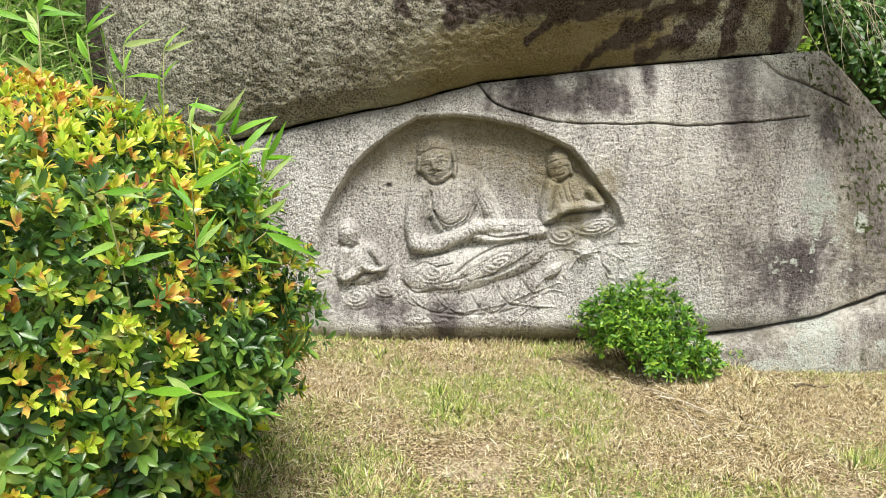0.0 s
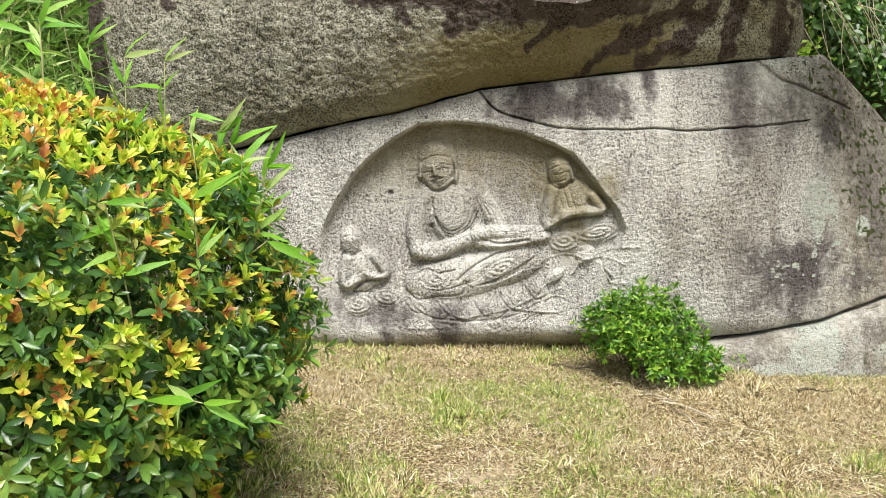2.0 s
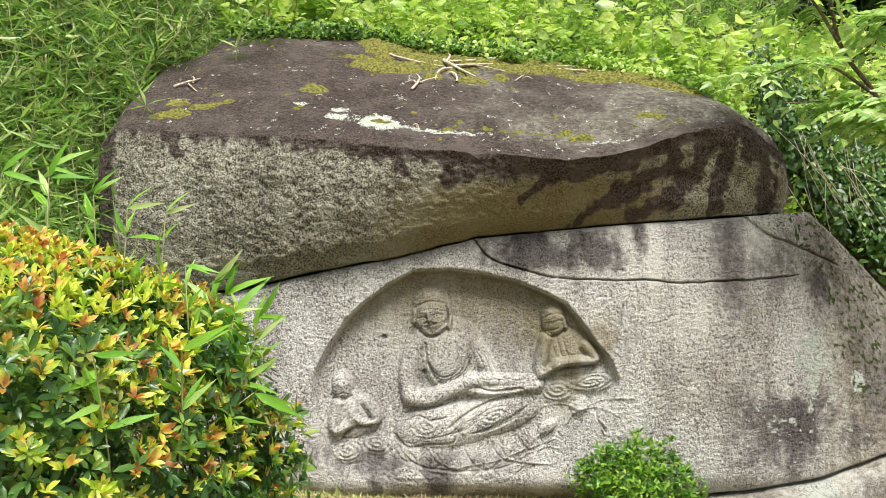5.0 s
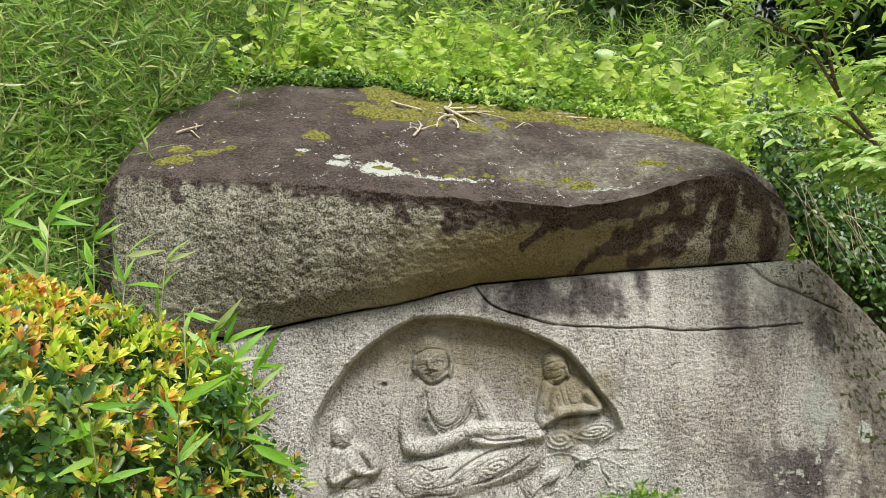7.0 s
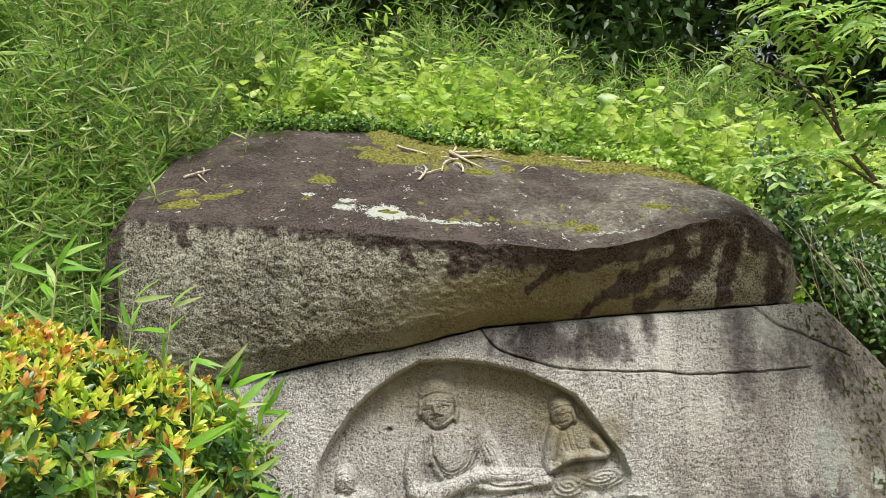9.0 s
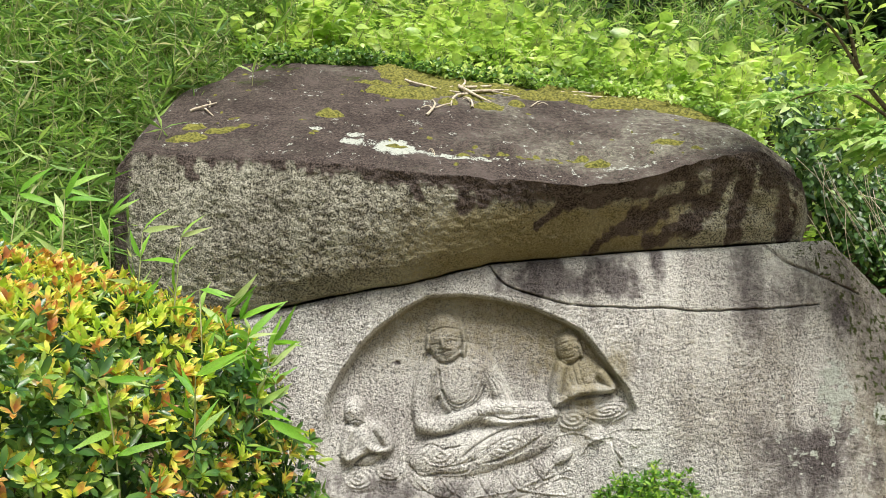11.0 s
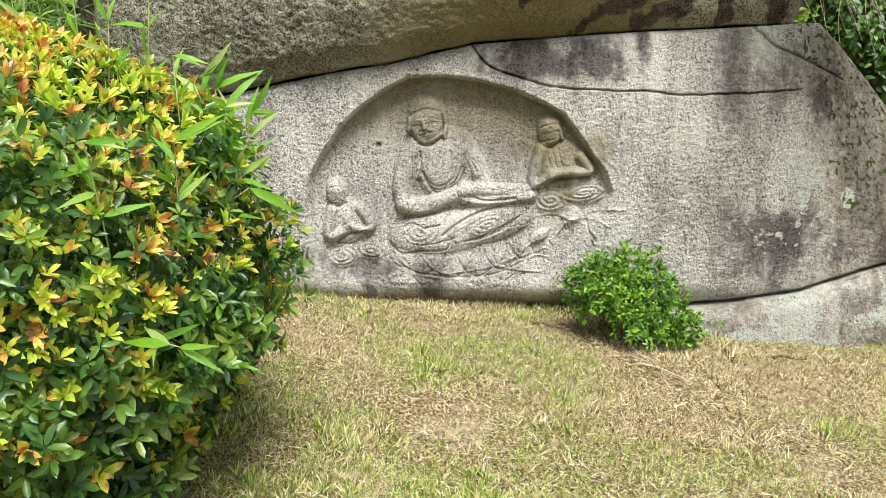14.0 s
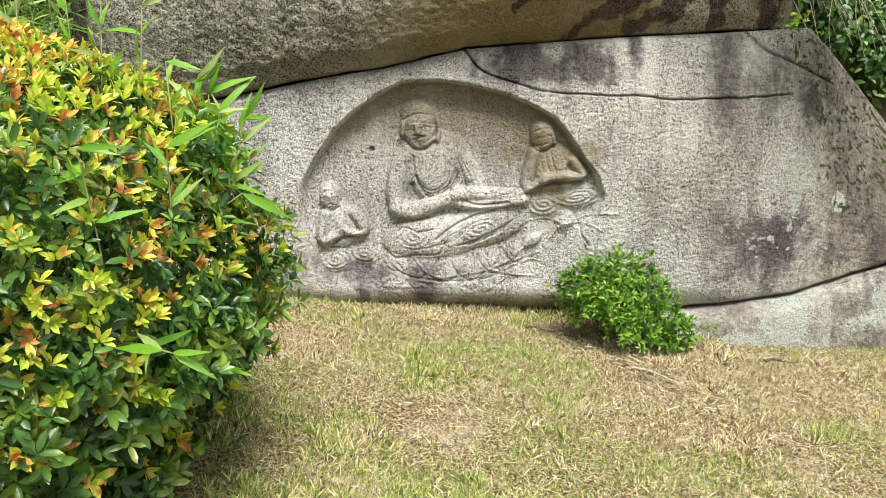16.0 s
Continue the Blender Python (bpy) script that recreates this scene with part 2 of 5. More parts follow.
leaf_bright = leaf_material("bright_leaf", [(0.0, (0.15, 0.30, 0.06)), (0.4, (0.46, 0.68, 0.14)), (0.75, (0.70, 0.86, 0.28)), (1.0, (0.86, 0.95, 0.50))], 0.34, 0.5, specular=0.6, shoot=2.2)
leaf_bamboo = leaf_material("bamboo_leaf", [(0.0, (0.08, 0.19, 0.045)), (0.4, (0.25, 0.46, 0.10)), (0.85, (0.52, 0.74, 0.22)), (0.95, (0.66, 0.78, 0.32)), (1.0, (0.80, 0.76, 0.52))], 0.36, 0.5, specular=0.6)
leaf_bamboo_one = leaf_material("bamboo_leaf_single", [(0.0, (0.14, 0.38, 0.03)), (0.6, (0.28, 0.58, 0.05)), (1.0, (0.55, 0.68, 0.28))], 0.4, 0.4, per_object=True)
leaf_ivy = leaf_material("ivy_leaf", [(0.0, (0.035, 0.09, 0.02)), (0.5, (0.11, 0.26, 0.04)), (0.85, (0.32, 0.52, 0.10)), (1.0, (0.55, 0.70, 0.2))], 0.36, 0.35, specular=0.55)
# Creeper leaves: ivy green darkened to carry the sapling's shade in the colour.
leaf_creeper_shaded = leaf_material("shaded_creeper_leaf", [(0.0, (0.02, 0.06, 0.015)), (0.6, (0.07, 0.17, 0.03)), (0.92, (0.16, 0.30, 0.06)), (1.0, (0.40, 0.54, 0.15))], 0.36, 0.25, specular=0.5)
leaf_ash = leaf_material("pinnate_leaf", [(0.0, (0.20, 0.42, 0.09)), (0.6, (0.48, 0.72, 0.20)), (1.0, (0.74, 0.90, 0.42))], 0.34, 0.5, specular=0.6)
# Leaves of the back wood have its shade put into their colour.
leaf_wood_shaded = leaf_material("shaded_wood_leaf", [(0.0, (0.015, 0.04, 0.01)), (1.0, (0.07, 0.15, 0.035))], 0.45, 0.2)
grass_green = leaf_material("green_grass", [(0.0, (0.07, 0.13, 0.02)), (0.4, (0.26, 0.36, 0.07)), (0.75, (0.56, 0.64, 0.16)), (1.0, (0.86, 0.86, 0.42))], 0.5, 0.3)
grass_dry = leaf_material("dry_grass", [(0.0, (0.07, 0.045, 0.02)), (0.3, (0.24, 0.17, 0.08)), (0.6, (0.58, 0.46, 0.25)), (0.85, (0.86, 0.76, 0.50)), (1.0, (0.95, 0.91, 0.72))], 0.7, 0.15, specular=0.2)
bark = plain_material("bark", (0.07, 0.05, 0.03), (0.2, 0.16, 0.11), 60.0)
culm_skin = plain_material("bamboo_culm", (0.16, 0.24, 0.06), (0.56, 0.52, 0.30), 12.0, 0.6)
dry_wood = plain_material("bleached_wood", (0.32, 0.26, 0.18), (0.66, 0.60, 0.48), 50.0)
moss_skin = plain_material("moss", (0.045, 0.05, 0.01), (0.23, 0.22, 0.05), 55.0, 1.0, 1.0)


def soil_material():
    n = Nodes("dry_turf")
    straw, broad, fine = n.spot(70.0, 5.0, 0.75), n.spot(1.6, 4.0), n.spot(240.0, 3.0)
    # Darkest stops put the shadow between blades into the soil colour.
    colour = n.ramp(straw, [(0.40, (0.04, 0.03, 0.015)), (0.48, (0.17, 0.12, 0.06)), (0.56, (0.52, 0.41, 0.26)), (0.64, (0.80, 0.70, 0.50))])
    colour = n.mix(n.math("MULTIPLY", n.span(broad, 0.45, 0.7), 0.4), colour, (0.22, 0.25, 0.06))
    sandy = n.math("ADD", n.spot(2.3, 5.0, 0.65), n.math("MULTIPLY", n.math("SUBTRACT", fine, 0.5), 0.3))
    colour = n.mix(n.math("MULTIPLY", n.span(sandy, 0.54, 0.66), 0.75), colour, n.mix(fine, (0.42, 0.32, 0.22), (0.80, 0.68, 0.52)))
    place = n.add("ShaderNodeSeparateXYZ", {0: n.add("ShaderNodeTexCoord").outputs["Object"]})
    # Bank soil darkened: leaf litter plus the plants' shade, painted in together.
    litter_shade = n.span(n.math("ADD", place.outputs[1], n.math("MULTIPLY", broad, 0.6)), 5.6, 6.1)
    colour = n.mix(litter_shade, colour, n.mix(straw, (0.03, 0.025, 0.015), (0.13, 0.10, 0.06)))
    return n.finish(colour, 0.95, n.math("ADD", straw, n.math("MULTIPLY", fine, 0.4)), 1.0, 0.012, 0.15)


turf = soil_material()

# ---- ground ----
def ground_height(x, y):
    """The lawn rises gently to the rocks; behind and beside them a bank goes up."""
    x, y = np.asarray(x, float), np.asarray(y, float)
    lawn = 0.1 * (np.clip(y, -6, 6) - 3.45) - 0.07 * (np.clip(x, -4, 5) - 0.75)
    start = 5.35 - 1.0 * smooth(-1.9, -2.8, x) - 0.4 * smooth(2.6, 3.6, x)
    bank = 3.3 * smooth(0.0, 1.9, y - start) + 0.42 * np.clip(y - start - 1.3, 0, 9) - 0.12 * np.clip(y - 17, 0, 30)
    bank = bank * (1 - 0.11 * smooth(0.5, 3.5, x))
    lumps = 0.02 * (fbm(x * 2.3, y * 2.3, 0.3) - 0.5) + 0.25 * (fbm(x * 0.7, y * 0.7, 4.1) - 0.5) * smooth(6, 8, y)
    return lawn + bank + lumps


def build_ground():
    near_x, near_y = np.arange(-5, 5.01, 0.045), np.arange(0.5, 9.01, 0.045)
    out = np.array([0.3, 0.8, 1.6, 3, 5, 9, 16, 30, 60, 150, 400, 1200])
    xs = np.concatenate([-5 - out[::-1], near_x, 5 + out])
    ys = np.concatenate([0.5 - out[::-1], near_y, 9 + out])
    x, y = np.meshgrid(xs, ys)
    z = ground_height(x, y)
    near = smooth(5.5, 4.5, y)
    z = z + near * (0.02 * (fbm(x * 11, y * 11, 2.0) - 0.5))
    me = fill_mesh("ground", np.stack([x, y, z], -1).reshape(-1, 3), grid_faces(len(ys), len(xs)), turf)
    tagged(new("ground", me), "dry straw-coloured turf rising into a wooded bank", "ground", kind="structure")


build_ground()

# ---- carved boulder ----
# The carving is placed to fit the camera's view, in pixel units of about 3.6 mm, turned into metres here.
def from_view(u, v):
    return 0.0036266 * u - 0.000042 * v - 2.8441, -0.00006 * u - 0.0036477 * v + 2.4847


def to_view(x, z):
    det = 0.0036266 * -0.0036477 - 0.000042 * 0.00006
    a, b = x + 2.8441, z - 2.4847
    return (-0.0036477 * a + 0.000042 * b) / det, (0.00006 * a + 0.0036266 * b) / det


def seam(x):
    """Height of the open joint under the capstone."""
    return np.interp(x, [-2.6, -1.9, -1.3, -0.64, -0.29, 0.23, 0.76, 1.22, 1.83, 2.42, 2.68, 3.0, 3.6, 4.6],
                     [1.45, 1.5, 1.54, 1.69, 1.75, 1.88, 1.93, 1.97, 2.01, 2.06, 1.82, 1.52, 0.9, -0.2])


def low_crack(x):
    """Top edge of the low slab at the boulder's foot."""
    return np.interp(x, [1.2, 1.64, 1.92, 2.17, 2.38, 2.52, 2.76, 3.4], [0.17, 0.23, 0.27, 0.32, 0.36, 0.41, 0.48, 0.62])


def face_depth(x, z):
    """Front of the lower boulder, seen as depth y over the upright plane."""
    y = 5.0 - 0.07 * np.sin(np.clip((z - 0.1) / 1.9, 0, 1) * np.pi) * smooth(-1.2, 1.0, x)
    y = y + 0.34 * smooth(0.5, 0.02, z) ** 2 + 0.09 * smooth(1.75, 2.3, z) + 0.02 * np.sin(x * 2.1 + z)
    y = y + 0.12 * np.clip(x - 2.1, 0, 9) ** 2 + 0.3 * np.clip(x - 2.25, 0, 9) * smooth(0.7, 1.9, z)
    y = y + 0.8 * np.clip(-1.25 - x, 0, 9) ** 2
    return y


class Sheet:
    """Heights of a carving over a grid, built up from rounded forms and cut lines."""

    def __init__(self, u, v):
        self.u, self.v = u, v
        self.h = np.zeros_like(u)
        self.who = np.zeros(u.shape, int)

    def line_gap(self, pts):
        pts = np.asarray(pts, float)
        best = np.full(self.u.shape, 1e9)
        along = np.zeros(self.u.shape)
        for n, (a, b) in enumerate(zip(pts[:-1], pts[1:])):
            d = b - a
            t = np.clip(((self.u - a[0]) * d[0] + (self.v - a[1]) * d[1]) / (d @ d + 1e-9), 0, 1)
            gap = np.hypot(self.u - a[0] - t * d[0], self.v - a[1] - t * d[1])
            along = np.where(gap < best, (n + t) / (len(pts) - 1), along)
            best = np.minimum(best, gap)
        return best, along

    def raise_to(self, h, who):
        self.who = np.where((h > self.h + 0.002) & (h > 0.004) & (who > 0), who, self.who)
        self.h = np.maximum(self.h, h) + 0.25 * np.minimum(self.h, h) * (h > 0)

    def dome(self, u, v, ru, rv, high, who=0, turn=0.0, flat=0.5):
        c, s = math.cos(radians(turn)), math.sin(radians(turn))
        a, b = ((self.u - u) * c + (self.v - v) * s) / ru, (-(self.u - u) * s + (self.v - v) * c) / rv
        self.raise_to(high * np.clip(1 - (a * a + b * b), 0, 1) ** flat, who)

    def limb(self, pts, r0, r1, high, who=0):
        gap, along = self.line_gap(curve(pts))
        r = r0 + (r1 - r0) * along
        self.raise_to(high * np.sqrt(np.clip(1 - (gap / r) ** 2, 0, 1)), who)

    def cut(self, pts, width=1.6, deep=0.012):
        gap, _ = self.line_gap(curve(pts))
        self.h = self.h - 1.35 * deep * np.exp(-(gap / width) ** 2)

    def ridge(self, pts, width=2.0, high=0.01):
        gap, _ = self.line_gap(curve(pts))
        self.h = self.h + high * np.exp(-(gap / width) ** 2)

    def whorl(self, u, v, ru, rv, turn=0.0, rings=3, deep=0.010):
        c, s = math.cos(radians(turn)), math.sin(radians(turn))
        a, b = ((self.u - u) * c + (self.v - v) * s) / ru, (-(self.u - u) * s + (self.v - v) * c) / rv
        r = np.hypot(a, b)
        wave = np.cos((r * rings - 0.12 * np.arctan2(b, a)) * 2 * np.pi)
        self.h = self.h + deep * 0.5 * wave * smooth(1.05, 0.8, r)


def curve(pts, steps=5):
    """A smooth line through a few points."""
    p = np.asarray(pts, float)
    if len(p) < 3:
        return p
    q = np.vstack([2 * p[0] - p[1], p, 2 * p[-1] - p[-2]])
    out = []
    for a, b, c, d in zip(q[:-3], q[1:-2], q[2:-1], q[3:]):
        for t in np.linspace(0, 1, steps, endpoint=False):
            out.append(0.5 * (2 * b + (c - a) * t + (2 * a - 5 * b + 4 * c - d) * t * t + (3 * b - a - 3 * c + d) * t ** 3))
    return np.array(out + [p[-1]])


ARCH = [(566, 600), (562, 520), (565, 430), (572, 385), (592, 342), (622, 298), (660, 262), (700, 232), (738, 211), (800, 206), (860, 212),
        (930, 228), (975, 246), (1005, 262), (1030, 290), (1060, 330), (1085, 362), (1098, 392), (1075, 470), (1060, 600)]


def niche_gap(u, v):
    """Distance inside (positive) the arched outline of the niche."""
    p = np.array(ARCH, float)
    q = np.roll(p, -1, axis=0)
    best, inside = np.full(u.shape, 1e9), np.zeros(u.shape, bool)
    for a, b in zip(p, q):
        d = b - a
        t = np.clip(((u - a[0]) * d[0] + (v - a[1]) * d[1]) / (d @ d), 0, 1)
        best = np.minimum(best, np.hypot(u - a[0] - t * d[0], v - a[1] - t * d[1]))
        if abs(d[1]) > 1e-9:
            over = ((a[1] > v) != (b[1] > v)) & (u < a[0] + (v - a[1]) * d[0] / d[1])
            inside ^= over
    return np.where(inside, best, -best)


def carve_main(s):
    """The seated central figure on its lotus seat."""
    s.dome(798, 350, 74, 62, 0.045, 1, 0, 0.6)
    s.dome(790, 352, 44, 60, 0.062, 1)
    s.limb([(757, 326), (738, 358), (731, 400), (737, 428)], 16, 17, 0.058, 1)
    s.limb([(838, 332), (862, 360), (880, 392)], 20, 16, 0.04, 1)
    s.dome(806, 478, 98, 40, 0.06, 1, -8, 0.6)
    s.dome(892, 452, 84, 40, 0.06, 1, -18, 0.65)
    s.limb([(738, 430), (765, 434), (800, 420), (846, 404)], 19, 13, 0.072, 1)
    s.limb([(842, 398), (890, 402), (955, 404)], 14, 17, 0.06, 1)
    s.limb([(845, 420), (900, 418), (958, 408)], 10, 8, 0.066, 1)
    s.dome(769, 262, 33, 30, 0.052, 1, 0, 0.8)
    s.dome(771, 286, 31, 38, 0.085, 1, 0, 0.4)
    s.limb([(801, 268), (806, 290), (804, 310)], 5, 5, 0.065, 1)
    s.limb([(742, 280), (741, 300)], 4, 4, 0.06, 1)
    curls = smooth(1.0, 0.8, np.hypot((s.u - 768) / 30, (s.v - 258) / 27)) * smooth(271, 266, s.v + 0.12 * (s.u - 768))
    s.h = s.h + 0.0055 * curls * np.cos(s.u * 1.12 + 0.6 * np.sin(s.v * 0.5)) * np.cos(s.v * 1.12)
    s.ridge([(747, 291), (754, 284), (764, 290)], 1.5, 0.006)
    s.ridge([(771, 286), (777, 276), (788, 279)], 1.5, 0.006)
    # Face, hair line, hem, sleeves and folds.
    s.cut([(739, 279), (752, 270), (772, 264), (799, 267)], 1.8, 0.008)
    s.cut([(746, 290), (755, 285), (764, 291)], 1.3, 0.003)
    s.cut([(748, 295), (756, 292), (763, 294)], 1.2, 0.006)
    s.cut([(771, 285), (780, 278), (792, 281)], 1.3, 0.003)
    s.cut([(774, 289), (782, 285), (790, 287)], 1.2, 0.006)
    s.limb([(765, 284), (768, 297)], 3, 4.5, 0.099, 1)
    s.cut([(760, 303), (768, 300), (776, 302)], 1.3, 0.010)
    s.cut([(763, 309), (770, 306), (780, 303)], 1.4, 0.013)
    s.cut([(753, 317), (766, 325), (782, 324), (800, 312)], 3.0, 0.022)
    for grow in (0, 9, 17):
        s.cut([(768, 372), (778, 388 + grow * 0.5), (798, 396 + grow * 0.7), (822 + grow * 0.5, 382 + grow * 0.3), (826 + grow, 362)], 1.7, 0.010)
    s.cut([(762, 338), (764, 372), (758, 396)], 2.2, 0.012)
    s.cut([(816, 335), (818, 360), (812, 380)], 1.6, 0.007)
    s.cut([(762, 388), (764, 402), (776, 412)], 4.0, 0.03)
    s.cut([(740, 450), (775, 448), (815, 436), (850, 424)], 2.6, 0.022)
    s.cut([(848, 410), (880, 418), (930, 412)], 2.4, 0.018)
    s.cut([(806, 482), (830, 462), (868, 440), (905, 428)], 2.4, 0.016)
    s.cut([(716, 505), (735, 518), (770, 512), (812, 508), (822, 486)], 2.0, 0.012)
    s.cut([(735, 470), (752, 464), (772, 470), (800, 465)], 1.6, 0.009)
    s.whorl(768, 482, 36, 22, -6, 3, 0.006)
    for n in range(4):
        s.cut([(748 + 7 * n, 340 + 6 * n), (744 + 5 * n, 372 + 5 * n), (748 + 4 * n, 398)], 1.2, 0.005)
        s.cut([(838 + 8 * n, 338 + 4 * n), (850 + 9 * n, 362), (858 + 10 * n, 388)], 1.3, 0.005)
        s.cut([(856 + 26 * n, 396), (872 + 26 * n, 399), (884 + 26 * n, 396)], 1.2, 0.004)
        s.cut([(818 + 7 * n, 404 - n), (824 + 7 * n, 412 - n), (820 + 7 * n, 419 - n)], 1.1, 0.005)
        s.cut([(772 + 12 * n, 502 - 2 * n), (806 + 12 * n, 492 - 4 * n), (836 + 10 * n, 470 - 5 * n)], 1.3, 0.005)
    s.cut([(792, 330), (796, 346), (790, 360)], 1.3, 0.004)
    s.whorl(884, 462, 42, 20, -18, 3, 0.007)
    for n in range(4):
        s.cut([(842 + 8 * n, 492 - 2 * n), (880 + 8 * n, 484 - 6 * n), (925 + 5 * n, 462 - 6 * n)], 1.5, 0.008)


def carve_seats(s):
    """Lotus petals and cloud scrolls under the three figures."""
    s.dome(832, 532, 150, 44, 0.022, 0, -4, 1.1)
    s.dome(800, 565, 150, 26, 0.010, 0, 0, 1.0)
    for u, v, wide, turn in ((738, 528, 30, 10), (775, 540, 36, 5), (822, 545, 38, 0), (868, 540, 36, -6), (908, 526, 32, -14), (945, 505, 28, -24)):
        lean = turn * 0.6
        s.dome(u, v - 6, wide * 0.9, 20, 0.022, 0, turn, 1.2)
        s.cut([(u - wide, v - 16 + lean), (u - wide * 0.6, v + 4 + lean * 0.5), (u, v + 14), (u + wide * 0.6, v + 2 - lean * 0.5), (u + wide, v - 18 - lean)], 1.6, 0.006)
        s.cut([(u - wide * 0.5, v - 14), (u, v + 4), (u + wide * 0.5, v - 15)], 1.3, 0.004)
        s.ridge([(u, v - 12), (u, v + 11)], 1.5, 0.004)
    for n in range(8):
        u = 705 + 33 * n
        s.cut([(u - 18, 556 + 4 * (n % 2)), (u - 6, 568), (u + 2, 573), (u + 12, 566), (u + 20, 557)], 1.5, 0.006)
        s.cut([(u - 10, 584 - 2 * (n % 3)), (u + 8, 588), (u + 26, 583)], 1.8, 0.004)
    s.cut([(720, 520), (745, 543), (775, 553), (850, 556), (905, 548), (960, 520)], 2.2, 0.007)
    for vein in ([(793, 551), (837, 547), (896, 535), (923, 523), (961, 510), (989, 499)], [(903, 534), (912, 520), (923, 503)], [(906, 534), (940, 540), (982, 542)],
                 [(927, 523), (945, 510), (958, 496), (971, 486)], [(896, 572), (918, 560), (937, 544)], [(724, 523), (745, 540), (769, 554), (800, 558)],
                 [(762, 510), (789, 541), (820, 551)], [(690, 560), (730, 568), (790, 566)], [(960, 520), (975, 512), (996, 515)], [(870, 545), (880, 562), (905, 568)]):
        s.ridge(vein, 1.7, 0.007)
        s.cut([(u, v + 5) for u, v in vein], 1.8, 0.002)
    s.dome(978, 478, 20, 10, 0.035, 0, -38)
    s.dome(632, 524, 36, 24, 0.03, 0, 0, 1.2)
    s.whorl(628, 524, 30, 20, 0, 3, 0.007)
    s.dome(680, 512, 32, 22, 0.03, 0, 0, 1.2)
    s.whorl(678, 514, 26, 15, 10, 2, 0.007)
    for n in range(5):
        s.cut([(590 + 26 * n, 556 + 3 * (n % 2)), (612 + 26 * n, 566), (634 + 26 * n, 554)], 1.8, 0.008)
        s.cut([(600 + 60 * n, 588), (630 + 60 * n, 592), (665 + 60 * n, 586)], 2.5, 0.006)
    s.dome(998, 414, 40, 26, 0.034, 0, 0, 1.0)
    s.whorl(994, 414, 34, 23, 0, 3, 0.008)
    s.dome(1050, 398, 52, 22, 0.034, 0, -12, 1.0)
    s.whorl(1052, 398, 46, 17, -12, 3, 0.008)
    s.dome(1032, 440, 18, 20, 0.025)
    for end in ((1122, 424), (1098, 455), (1080, 480), (1010, 472), (960, 446), (1092, 400), (1000, 488)):
        mid = ((1035 + end[0]) / 2, (446 + end[1]) / 2 - 8)
        s.ridge([(1035, 446), mid, end], 1.7, 0.007)
        s.cut([(1040, 452), (mid[0] + 3, mid[1] + 9), (end[0] + 2, end[1] + 4)], 1.6, 0.004)


def carve_left(s):
    """The small attendant with joined palms."""
    s.dome(634, 462, 40, 42, 0.055, 2, 0, 0.6)
    s.limb([(610, 444), (604, 470), (608, 490), (634, 478)], 12, 9, 0.068, 2)
    s.limb([(660, 440), (678, 468), (664, 477), (640, 468)], 11, 8, 0.066, 2)
    s.dome(636, 458, 9, 18, 0.075, 2)
    s.dome(616, 402, 19, 17, 0.045, 2, 0, 0.8)
    s.dome(617, 414, 19, 22, 0.07, 2)
    s.cut([(600, 408), (616, 402), (633, 406)], 1.6, 0.006)
    s.cut([(605, 416), (611, 413), (616, 416)], 1.1, 0.004)
    s.cut([(620, 415), (626, 412), (631, 415)], 1.1, 0.004)
    s.cut([(613, 427), (620, 425), (626, 426)], 1.2, 0.008)
    s.cut([(602, 433), (617, 438), (634, 431)], 2.2, 0.014)
    s.cut([(606, 502), (622, 496), (642, 484), (688, 480)], 2.8, 0.024)


def carve_right(s):
    """The small attendant with raised forearms on a scroll of cloud."""
    s.dome(1008, 348, 48, 44, 0.055, 3, 0, 0.6)
    s.limb([(974, 326), (966, 360), (966, 386), (992, 372)], 13, 10, 0.07, 3)
    s.limb([(1040, 336), (1056, 358), (1030, 362), (990, 368)], 11, 10, 0.075, 3)
    s.dome(985, 279, 22, 19, 0.045, 3, 0, 0.8)
    s.dome(987, 293, 22, 28, 0.075, 3)
    s.limb([(1004, 290), (1008, 306)], 4, 4, 0.05, 3)
    s.cut([(968, 290), (984, 283), (1004, 282)], 1.5, 0.005)
    s.cut([(972, 299), (978, 297), (983, 300)], 1.1, 0.004)
    s.cut([(988, 297), (995, 293), (1001, 295)], 1.1, 0.004)
    s.cut([(980, 311), (987, 310), (994, 307)], 1.3, 0.009)
    s.cut([(970, 316), (986, 322), (1006, 311)], 2.4, 0.015)
    for n in range(3):
        s.cut([(982 + 10 * n, 322), (986 + 10 * n, 340), (990 + 11 * n, 356)], 1.4, 0.006)
    s.cut([(966, 396), (982, 386), (1004, 376), (1056, 370)], 3.0, 0.03)


